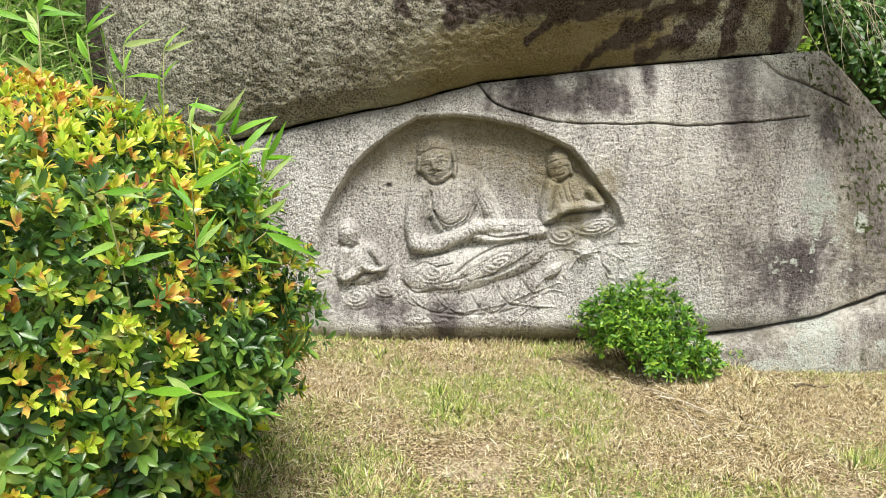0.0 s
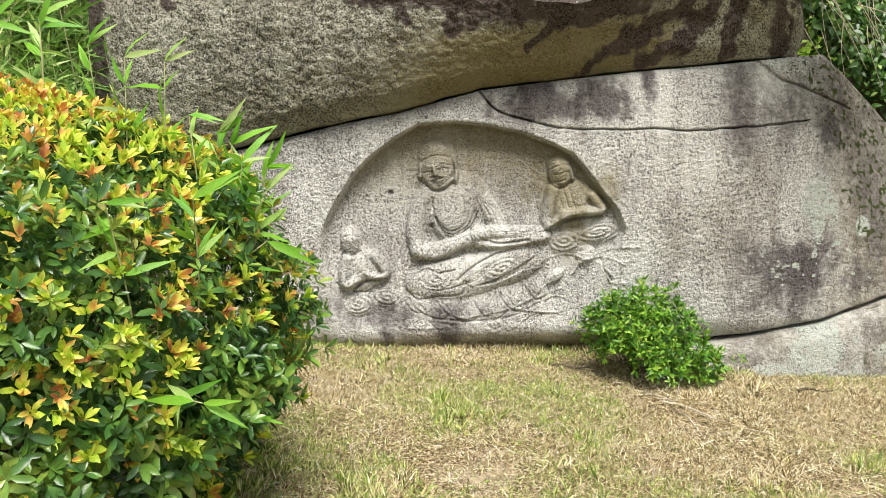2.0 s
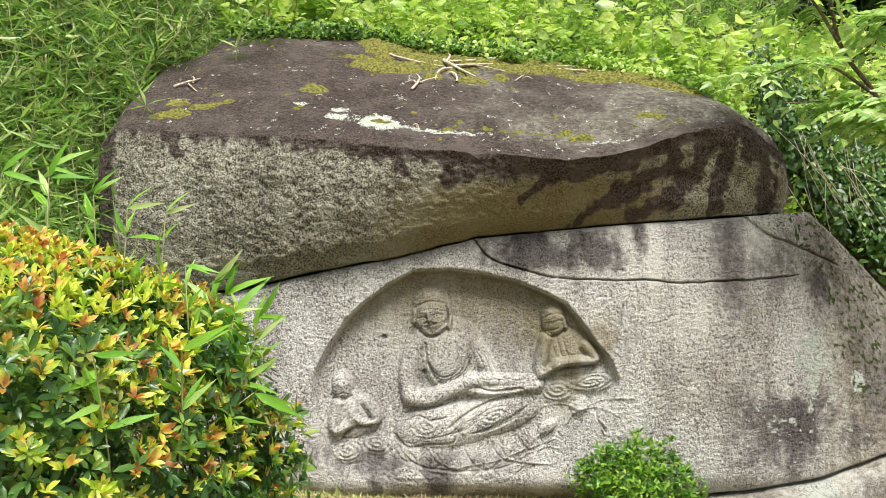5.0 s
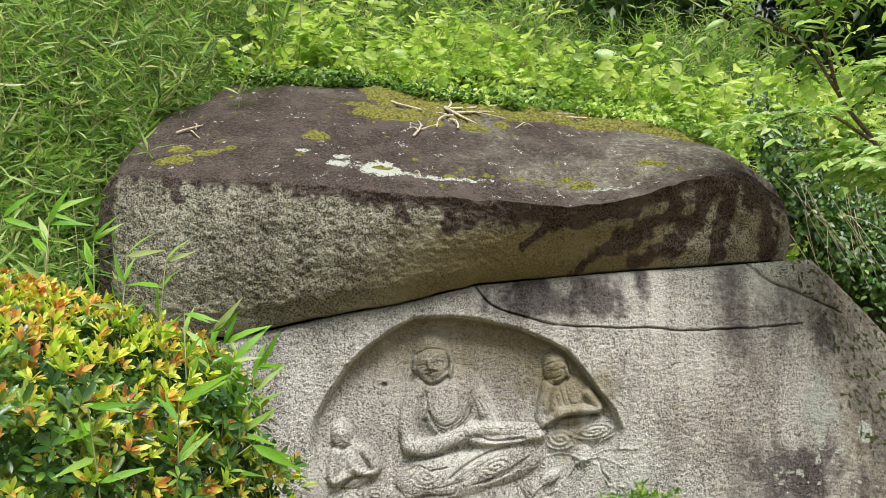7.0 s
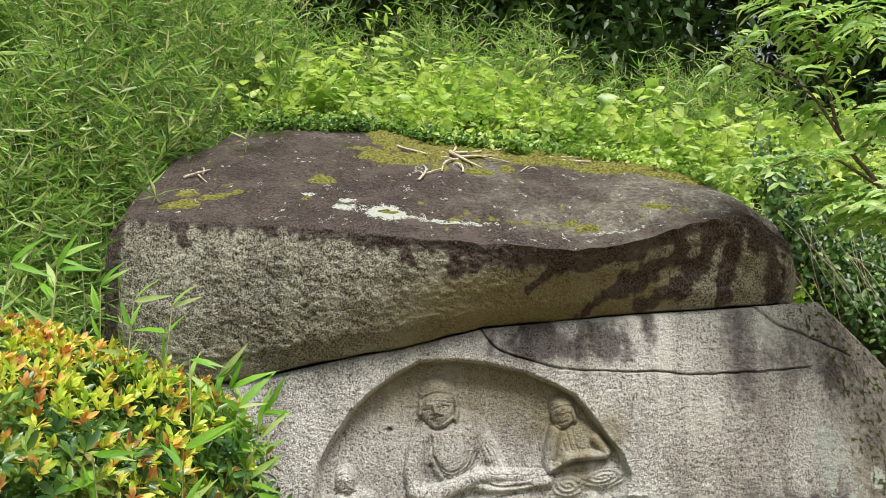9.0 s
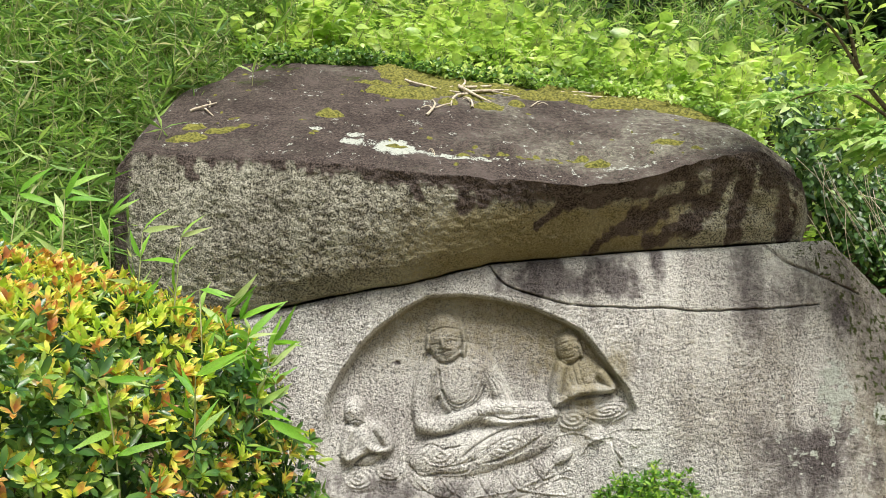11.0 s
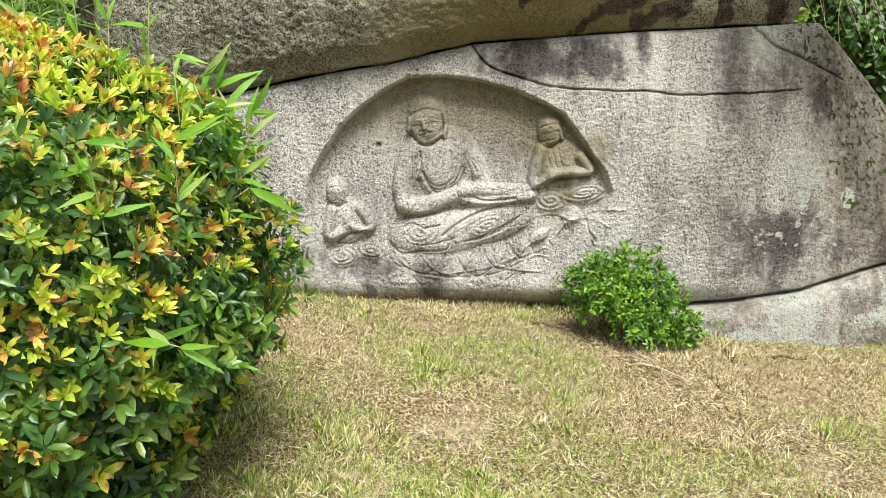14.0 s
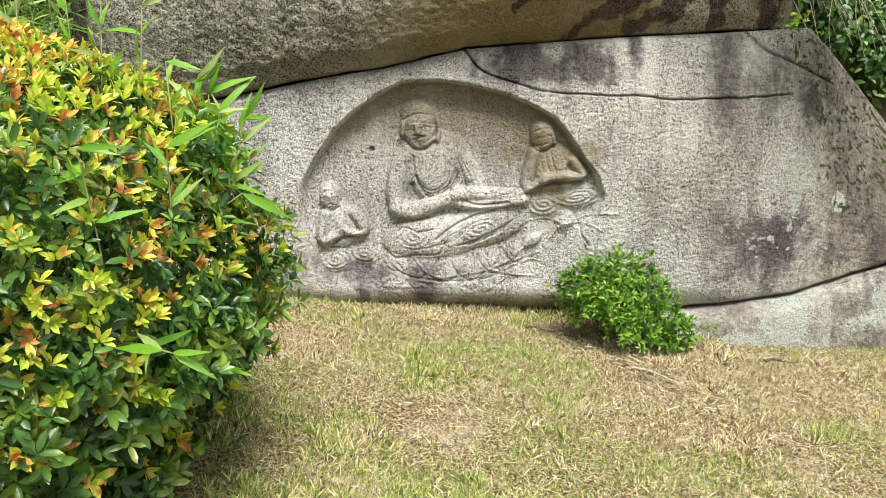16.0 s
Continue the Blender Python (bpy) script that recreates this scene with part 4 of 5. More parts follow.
dead_twig(-1.86, 5.42, 0.2, 0.3, [(3, -1.6, 0.14), (4, 1.2, 0.1)])
dead_twig(-0.2, 5.42, 0.32, 1.0, [(3, -0.8, 0.18), (2, 1.2, 0.1)])
dead_twig(-0.4, 6.15, 0.5, -1.0, [(3, 0.9, 0.26), (4, 1.6, 0.22)], 0.013)
dead_twig(0.02, 6.1, 0.45, -1.5, [(2, 1.3, 0.4), (3, -1.0, 0.3), (1, 2.6, 0.4)], 0.018)
dead_twig(0.12, 5.62, 0.2, 1.4, [(3, 0.6, 0.08)], 0.011)
dead_twig(-0.05, 6.05, 0.7, -0.1, [(2, -0.9, 0.35), (4, 0.8, 0.25)], 0.013)
dead_twig(0.75, 6.0, 0.9, -0.35, [(2, 0.5, 0.4), (4, -0.6, 0.3)], 0.011)
dead_twig(0.55, 5.72, 0.16, 0.5, [(3, -1.0, 0.08)], 0.006)
dead_twig(0.6, 6.05, 0.8, -0.3, [(3, 0.9, 0.2)], 0.01)
dead_twig(-0.13, 4.93, 0.06, 1.8, [(3, 1.0, 0.03)], 0.004)


# ---- leaf layers ----
def rosettes(places, axes, count, low, high, size, spread=0.2):
    """Turns, sizes and places of leaves set round each axis."""
    n = len(places)
    side = unit(np.cross(axes, rng.normal(size=(n, 3))))
    over = np.cross(axes, side)
    ang = np.arange(count)[None] * 2.39996 + rng.uniform(0, 6.3, (n, 1)) + rng.normal(0, 0.2, (n, count))
    tip = rng.uniform(low, high, (n, count))
    out = np.cos(ang)[..., None] * side[:, None] + np.sin(ang)[..., None] * over[:, None]
    way = np.sin(tip)[..., None] * out + np.cos(tip)[..., None] * axes[:, None]
    way = way.reshape(-1, 3) + rng.normal(0, spread, (n * count, 3))
    up = np.repeat(axes, count, 0) + 0.15 * rng.normal(size=(n * count, 3))
    sizes = np.repeat(size, count) * rng.uniform(0.65, 1.15, n * count)
    at = np.repeat(places, count, 0) + unit(way) * 0.004
    return frames(way, up), sizes, at


def leaf_mesh(name, shape, turns, sizes, places, mat, centre=(0, 0, 0)):
    v, f = scattered(shape, turns, np.repeat(np.asarray(sizes).reshape(len(places), -1), 3, 1) if np.ndim(sizes) == 1 else sizes, places - np.asarray(centre))
    return fill_mesh(name, v, f, mat)


def single_leaves(parent, shape, turns, sizes, places, mat, label=""):
    """Leaves as objects of their own on one shared mesh."""
    me = fill_mesh("leaf", shape[0], shape[1], mat)
    base = np.array(parent.location)
    for t, s, p in zip(turns, sizes, places):
        ob = new("leaf", me)
        ob.parent = parent
        m = Matrix([list(row) for row in t]).to_4x4()
        ob.matrix_basis = Matrix.Translation(Vector(p - base)) @ m @ Matrix.Scale(float(s), 4)


broad = leaf_shape(0.36, 0.2, 0.16, 0.5)
pointed = leaf_shape(0.36, 0.15, 0.2, 0.42)
lance = leaf_shape(0.12, 0.2, 0.3, 0.35)


def stems_from(root, tips, parent, mat, thick, spread=0.05):
    for tip in tips:
        mid = (np.array(root) * 0.5 + tip * 0.5) + np.array([0, 0, -0.1]) + rng.normal(0, 0.04, 3)
        foot = np.array(root) + np.append(rng.normal(0, spread, 2), -0.03)
        pts = curve([foot, mid, tip], 4)
        attach("stem", fill_mesh("stem", *tube(pts, np.linspace(thick, thick * 0.35, len(pts)), 6), mat), parent, world=True)


def build_hedge_shrub():
    cx, cy = -1.83, 2.82
    gz = float(ground_height(cx, cy))
    zs = [0.0, 0.15, 0.4, 0.64, 0.86, 1.1, 1.34, 1.5, 1.62, 1.73, 1.79]
    rs = [0.8, 0.93, 1.02, 1.12, 1.16, 1.15, 1.03, 0.85, 0.62, 0.32, 0.03]
    base = base_of("hedge_shrub", "dense evergreen shrub with glossy leaves and yellow to orange young tips", "shrub", (cx, cy, gz))
    n = 9000
    z = rng.uniform(0.06, 1.0, n) ** 0.85 * 1.8
    a = rng.uniform(0, 2 * np.pi, n)
    a = np.where(rng.uniform(size=n) < 0.72, rng.uniform(-2.4, 0.7, n), a)
    depth = np.where(rng.uniform(size=n) < 0.55, rng.uniform(0.95, 1.05, n), rng.uniform(0.72, 0.97, n))
    depth = np.where(rng.uniform(size=n) < 0.09, rng.uniform(1.03, 1.12, n), depth)
    lump = 0.75 + 0.36 * fbm(np.cos(a) * 2.2 + 3, np.sin(a) * 2.2, z * 2.6, 3) + 0.13 * fbm(np.cos(a) * 7, np.sin(a) * 7, z * 7, 2)
    r = np.interp(z, zs, rs) * depth * lump
    p = np.stack([cx + r * np.cos(a), cy + 0.84 * r * np.sin(a), z], -1)
    lean = np.interp(z, [0, 0.7, 1.2, 1.5, 1.8], [0.1, 0.35, 0.7, 1.4, 3.0])
    axes = unit(np.stack([np.cos(a), np.sin(a), lean], -1) + rng.normal(0, 0.28, (n, 3)))
    keep = p[:, 2] > ground_height(p[:, 0], p[:, 1]) + 0.03
    p, axes, z, depth = p[keep], axes[keep], z[keep], depth[keep]
    patch = fbm(p[:, 0] * 3, p[:, 1] * 3, p[:, 2] * 3, 2)
    chance = 0.24 + 0.5 * smooth(1.0, 1.5, z) + 0.1 * smooth(0.7, 0.2, z) + 1.3 * (patch - 0.5)
    young = (depth > 0.96) & (rng.uniform(size=len(p)) < chance)
    size = rng.uniform(0.037, 0.062, len(p)) * (1 + 0.3 * smooth(1.0, 0.5, z))
    for flag, many, one, kind in ((young, leaf_young, leaf_young_one, "young"), (~young, leaf_mature, leaf_mature_one, "old")):
        low, high = (0.2, 0.8) if kind == "young" else (0.55, 1.4)
        t, s, at = rosettes(p[flag], axes[flag], 7 if kind == "young" else 6, low, high, size[flag] * (0.95 if kind == "young" else 1.05))
        near = np.flatnonzero((at[:, 1] < 2.35) & (at[:, 0] > -1.6))[:150]
        rest = np.ones(len(at), bool)
        rest[near] = False
        attach("foliage", leaf_mesh("foliage", broad, t[rest], s[rest], at[rest], many), base,
               "yellow and orange young leaf tips" if kind == "young" else "glossy dark green leaves", "stuff", True)
        single_leaves(base, broad, t[near], s[near], at[near], one)
    tips = p[rng.choice(len(p), 46)]
    stems_from((cx, cy, gz), tips * 0.93 + np.array([cx, cy, 0.6]) * 0.07, base, bark, 0.014, 0.15)


build_hedge_shrub()


def build_foot_shrub():
    cx, cy = 1.2, 4.74
    gz = float(ground_height(cx, cy))
    base = base_of("foot_shrub", "small bright green shrub growing against the carved boulder", "shrub", (cx, cy, gz))
    n = 1250
    a, el = rng.uniform(0, 2 * np.pi, n), np.arcsin(rng.uniform(-0.35, 1, n))
    r = np.where(rng.uniform(size=n) < 0.6, rng.uniform(0.9, 1.06, n), rng.uniform(0.45, 0.92, n)) * (0.5 + 0.95 * fbm(np.cos(a) * 3, np.sin(a) * 3, el * 3, 3))
    d = np.stack([np.cos(a) * np.cos(el), np.sin(a) * np.cos(el), np.sin(el)], -1)
    skew = 1 + 0.1 * d[:, 0]
    p = np.stack([cx + 0.38 * r * d[:, 0] + 0.06 * (d[:, 2] < 0.2), cy + 0.22 * r * d[:, 1] - 0.05, 0.28 + 0.36 * r * d[:, 2] * skew - 0.09 * d[:, 0]], -1)
    p[:, 2] = np.maximum(p[:, 2], ground_height(p[:, 0], p[:, 1]) + 0.015)
    axes = unit(d + np.array([0, -0.3, 0.8]) + rng.normal(0, 0.3, (n, 3)))
    t, s, at = rosettes(p, axes, 6, 0.4, 1.3, rng.uniform(0.028, 0.056, n))
    green = leaf_material("foot_shrub_leaf", [(0.0, (0.035, 0.10, 0.012)), (0.5, (0.11, 0.29, 0.025)), (0.85, (0.3, 0.52, 0.05)), (1.0, (0.45, 0.58, 0.1))], 0.35, 0.35)
    green_one = leaf_material("foot_shrub_leaf_single", [(0.0, (0.07, 0.20, 0.015)), (0.5, (0.2, 0.42, 0.03)), (1.0, (0.40, 0.60, 0.07))], 0.35, 0.35, True)
    near = np.flatnonzero(at[:, 1] < 4.56)[:220]
    rest = np.ones(len(at), bool)
    rest[near] = False
    attach("foliage", leaf_mesh("foliage", pointed, t[rest], s[rest], at[rest], green), base, kind="stuff", world=True)
    single_leaves(base, pointed, t[near], s[near], at[near], green_one)
    stems_from((cx, cy, gz), p[rng.choice(n, 22)], base, bark, 0.006, 0.08)
    for n in range(5):
        top = np.array([cx + rng.uniform(-0.15, 0.2), cy - 0.05, 0.62 + rng.uniform(0, 0.08)])
        stems_from((cx, cy, gz + 0.3), [top], base, dry_wood, 0.003)


build_foot_shrub()


# ---- bamboo sprigs through the shrub ----
def bamboo_sprig(root, top, leaves, length=0.14, droop=0.2, rise=1.5):
    """A thin culm with lance leaves fanning from its upper joints."""
    root, top = np.array(root, float), np.array(top, float)
    base = base_of("bamboo_sprig", "slender bamboo sprig with fresh green lance-shaped leaves", "bamboo", tuple(root), "sprigs in the shrub")
    pts = curve([root, root * 0.5 + top * 0.5 + rng.normal(0, 0.02, 3), top], 5)
    attach("culm", fill_mesh("culm", *tube(pts, np.linspace(0.004, 0.0018, len(pts)), 6), culm_skin), base, world=True)
    wide = leaf_shape(0.17, 0.15, 0.3, 0.35)
    me = fill_mesh("leaf", wide[0], wide[1], leaf_bamboo_one)
    for n in range(int(leaves * 1.5)):
        at = pts[-1 - int((n % 5) * 1.3)]
        ang = n * 2.4 + rng.uniform(-0.4, 0.4)
        way = np.array([math.cos(ang), 0.5 * math.sin(ang) - 0.15, rng.uniform(-droop, rise)])
        t = frames(way[None], np.array([[0, -1.0, 0.5]]) + rng.normal(0, 0.45, (1, 3)))[0]
        ob = new("leaf", me)
        ob.parent = base
        ob.matrix_basis = Matrix.Translation(Vector(at - root)) @ Matrix([list(r) for r in t]).to_4x4() @ Matrix.Scale(length * rng.uniform(0.7, 1.25), 4)


for root, top, count in (((-1.1, 2.75, 0.9), (-1.07, 2.7, 1.82), 7), ((-0.98, 2.72, 0.9), (-0.93, 2.68, 1.80), 5), ((-0.93, 2.7, 0.9), (-0.84, 2.62, 1.62), 5),
                         ((-0.85, 2.8, 0.9), (-0.74, 2.75, 1.52), 9), ((-0.8, 2.8, 0.8), (-0.7, 2.72, 1.46), 8), ((-0.98, 2.4, 0.7), (-0.92, 2.12, 1.36), 7),
                         ((-0.85, 2.5, 0.7), (-0.74, 2.3, 1.36), 6), ((-0.9, 2.8, 0.9), (-0.8, 2.8, 1.56), 9), ((-0.8, 2.8, 0.9), (-0.63, 2.78, 1.44), 8), ((-0.8, 2.7, 0.8), (-0.62, 2.7, 1.36), 7)):
    bamboo_sprig(root, top, count)
for root, top, count in (((-1.05, 2.45, 0.72), (-0.67, 2.06, 0.82), 5), ((-1.05, 2.7, 0.8), (-0.66, 2.42, 0.66), 4), ((-1.05, 2.8, 0.9), (-0.6, 2.6, 1.2), 4)):
    bamboo_sprig(root, top, count, 0.15, 0.5, 0.25)
for root, top, count in (((-1.5, 2.9, 0.9), (-1.42, 2.85, 1.95), 6),
                         ((-1.75, 3.0, 0.9), (-1.62, 2.9, 1.98), 7), ((-1.3, 3.0, 0.9), (-1.3, 2.95, 1.9), 6), ((-1.6, 3.1, 0.9), (-1.52, 3.05, 2.02), 7)):
    bamboo_sprig(root, top, count)


# ---- plants of the bank ----
def line_tubes(lines, thick, mat, name):
    return fill_mesh(name, *merged([tube(p, np.linspace(thick, thick * 0.4, len(p)), 3) for p in lines]), mat)


def bamboo_clump(height, seed):
    """Culms and hanging narrow leaves of a clump of dwarf bamboo about the origin."""
    g = np.random.default_rng(seed)
    lines, way, at, size = [], [], [], []
    for n in range(16):
        foot = np.append(g.normal(0, 0.16, 2), -0.1)
        tip = foot + np.append(g.normal(0, 0.22, 2), height * g.uniform(0.6, 1.1))
        line = curve([foot, foot * 0.5 + tip * 0.5 + np.append(g.normal(0, 0.05, 2), 0.05), tip], 4)
        lines.append(line)
        for k in range(30):
            t = g.uniform(0.25, 1.0)
            at.append(line[min(len(line) - 1, int(t * len(line)))])
            ang = g.uniform(0, 6.3)
            way.append((math.cos(ang), math.sin(ang), g.uniform(-0.5, 1.3)))
            size.append(g.uniform(0.08, 0.19))
    way, at, size = np.array(way), np.array(at), np.array(size)
    up = np.array([0, 0, 0.5]) + g.normal(0, 0.8, way.shape)
    return lines, frames(way, up), size, at


def weed_plant(height, leaf, seed, count=16):
    g = np.random.default_rng(seed)
    lines, way, at, size = [], [], [], []
    for n in range(9):
        foot = np.append(g.normal(0, 0.1, 2), -0.08)
        tip = foot + np.append(g.normal(0, 0.18, 2), height * g.uniform(0.5, 1.1))
        line = curve([foot, foot * 0.5 + tip * 0.5, tip], 4)
        lines.append(line)
        for k in range(count):
            t = g.uniform(0.15, 1.0)
            ang = g.uniform(0, 6.3)
            out = np.array([math.cos(ang), math.sin(ang), g.uniform(-0.2, 0.5)])
            at.append(line[min(len(line) - 1, int(t * len(line)))] + out * 0.03)
            way.append(out)
            size.append(leaf * g.uniform(0.6, 1.2))
    way, at, size = np.array(way), np.array(at), np.array(size)
    return lines, frames(way, np.array([0, 0, 0.8]) + g.normal(0, 0.6, way.shape)), size, at


def plant_kind(name, label, category, group, made, shape, mat, stem_mat, thick):
    lines, t, s, at = made
    base = base_of(name, label, category, (0, 0, -50), group)
    attach("stem", line_tubes(lines, thick, stem_mat, "stem"), base, kind="stuff")
    attach("foliage", leaf_mesh("foliage", shape, t, s, at, mat), base)
    return base


def plant_out(kinds, spots):
    """Sets copies of some plants at (x, y, scale), and takes the patterns themselves as the first ones."""
    for n, (x, y, scale, lift) in enumerate(spots):
        m = Matrix.Translation((x, y, float(ground_height(x, y)) + lift)) @ Matrix.Rotation(rng.uniform(0, 6.28), 4, "Z") @ Matrix.Rotation(rng.uniform(-0.15, 0.15), 4, "X") @ Matrix.Scale(scale, 4)
        if n < len(kinds):
            kinds[n].matrix_basis = m
        else:
            copy_thing(kinds[n % len(kinds)], m)


def off_rock(x, y):
    return cap_height(x, y) is None


def field(count, x0, x1, y0, y1, small, large, test=None, lift=0.0):
    out = []
    while len(out) < count:
        x, y = rng.uniform(x0, x1), rng.uniform(y0, y1)
        if off_rock(x, y) and (test is None or test(x, y)):
            out.append((x, y, rng.uniform(small, large), lift))
    return out


bamboos = [plant_kind("dwarf_bamboo", "clump of dwarf bamboo with narrow green leaves on the bank", "bamboo", "bamboo on the bank", bamboo_clump(h, 30 + n), far_leaf(0.11, 0.2, 0.25, 0.35), leaf_bamboo, culm_skin, 0.004)
           for n, h in enumerate((0.9, 1.2, 1.0, 1.4))]
plant_out(bamboos, field(110, -4.8, -2.3, 3.9, 7.4, 0.8, 1.25) + field(30, -3.4, -2.35, 3.4, 5.0, 0.7, 1.0) + field(46, -5.5, -1.6, 6.9, 9.2, 0.9, 1.4)
          + field(46, -1.4, 3.6, 8.2, 10.0, 0.7, 1.15) + field(14, -2.7, -1.8, 3.3, 4.3, 0.7, 1.0) + field(16, -2.8, -1.7, 6.0, 7.2, 0.6, 0.9) + field(60, -3.2, -2.25, 4.2, 6.6, 0.55, 0.9) + field(40, -2.6, -1.85, 5.5, 6.9, 0.4, 0.7))
weeds = [plant_kind("leafy_weed", "bright green broad-leaved weed growing thickly on the bank", "weed", "weeds on the bank", weed_plant(h, l, 60 + n, c), leaf_shape(w, 0.14, 0.25, 0.42), leaf_bright, culm_skin, 0.004)
         for n, (h, l, c, w) in enumerate(((0.45, 0.075, 26, 0.6), (0.62, 0.085, 24, 0.5), (0.32, 0.06, 30, 0.62), (0.55, 0.12, 18, 0.22), (0.4, 0.1, 16, 0.75)))]
plant_out(weeds, field(95, -2.0, 2.6, 6.3, 7.6, 0.6, 1.25) + field(100, -2.4, 4.6, 7.4, 9.2, 0.9, 1.8) + field(36, 2.2, 4.2, 5.6, 7.4, 0.8, 1.3) + field(44, -3.8, -2.0, 4.8, 7.6, 0.7, 1.2))


# ---- ivy ----
def build_rim_ivy():
    """Low creeper along the back rim of the capstone."""
    n = 5200
    x = rng.uniform(-1.75, 2.15, n)
    y = np.interp(x, STATION, BACK_Y) + rng.normal(0.06, 0.09, n) + 0.05 * np.sin(x * 9)
    z = np.interp(x, STATION, BACK_Z) + rng.uniform(-0.02, 0.12, n) - 0.3 * np.clip(y - np.interp(x, STATION, BACK_Y) - 0.15, 0, 1)
    low = np.array([cap_height(a, b) or -9 for a, b in zip(x, y)])
    z = np.maximum(z, low + 0.01)
    p = np.stack([x, y, z], -1)
    way = rng.normal(0, 1, (n, 3)) + np.array([0, -0.7, 0.1])
    turns, sizes = frames(way, np.array([0, -0.5, 1.0]) + rng.normal(0, 0.35, (n, 3))), rng.uniform(0.03, 0.06, n)
    fresh = x + rng.normal(0, 0.25, n) > 0.45
    for flag, mat, label in ((~fresh, leaf_ivy, "low dark green creeper along the rock's back rim"), (fresh, leaf_bright, "low fresh green creeper along the rock's back rim")):
        me = leaf_mesh("rim_ivy", leaf_shape(0.75, 0.1, 0.2, 0.4), turns[flag], sizes[flag], p[flag], mat)
        tagged(new("rim_ivy", me), label, "ivy", kind="stuff")


def build_side_ivy():
    """Creeper and hanging stems down the right shoulder of the rocks."""
    n = 7000
    t = rng.uniform(0, 1, n) ** 0.8
    x = 2.3 + 1.1 * t + rng.normal(0, 0.13, n)
    z = 2.75 - 1.25 * t + rng.uniform(-0.1, 0.65, n) * (1 - 0.4 * t) + 0.55 * np.clip(x - 2.75, 0, 2)
    y = 5.3 + 0.5 * (x - 2.4) + rng.uniform(-0.1, 0.3, n) + 0.25 * np.clip(z - 2.3, -1, 1)
    keep = ~((x < 2.62) & (z < 2.1)) & (z > 2.3 - 1.55 * (x - 2.32)) & (x > 2.22)
    p = np.stack([x, y, z], -1)[keep]
    way = rng.normal(0, 0.7, p.shape) + np.array([-0.2, -0.6, -0.5])
    me = leaf_mesh("foliage", leaf_shape(0.5, 0.12, 0.25, 0.42), frames(way, np.array([-0.3, -0.8, 0.7]) + rng.normal(0, 0.35, p.shape)), rng.uniform(0.035, 0.075, len(p)), p, leaf_creeper_shaded)
    base = base_of("hanging_creeper", "creeper coloured dark green for shade, hanging over the shoulder of the boulders", "creeper", (2.9, 5.5, 1.6))
    attach("foliage", me, base, kind="stuff", world=True)
    for k in range(26):
        a = np.array([rng.uniform(2.25, 3.1), 5.2, rng.uniform(2.2, 2.7)])
        b = a + np.array([rng.uniform(0.05, 0.5), rng.uniform(-0.05, 0.1), -rng.uniform(0.25, 0.65)])
        line = curve([a, a * 0.5 + b * 0.5 + np.array([-0.06, -0.05, 0.05]), b], 5)
        attach("tendril", fill_mesh("tendril", *tube(line, np.linspace(0.0026, 0.0014, len(line)), 5), dry_wood), base, world=True)


build_rim_ivy()
build_side_ivy()


def build_bank_cover():
    """Low leafy growth that hides the soil of the bank."""
    n = 26000
    x, y = rng.uniform(-5.5, 5.0, n), rng.uniform(3.7, 9.5, n)
    ok = ((x < -2.05) & (y > 4.0 + 0.9 * (x > -2.4))) | (y > 6.3) | ((x > 2.6) & (y > 5.6))
    x, y = x[ok], y[ok]
    z = ground_height(x, y) + rng.uniform(0.0, 0.14, len(x))
    low = np.array([cap_height(a, b) or -9 for a, b in zip(x, y)])
    keep = low < z
    p = np.stack([x, y, z], -1)[keep]
    way = rng.normal(0, 1, p.shape) + np.array([0, -0.5, 0.2])
    me = leaf_mesh("bank_cover", leaf_shape(0.5, 0.12, 0.25, 0.42), frames(way, np.array([0, -0.6, 0.9]) + rng.normal(0, 0.5, p.shape)), rng.uniform(0.05, 0.12, len(p)), p, leaf_ivy)
    tagged(new("bank_cover", me), "low mixed green undergrowth covering the bank's soil", "undergrowth", kind="stuff")


build_bank_cover()


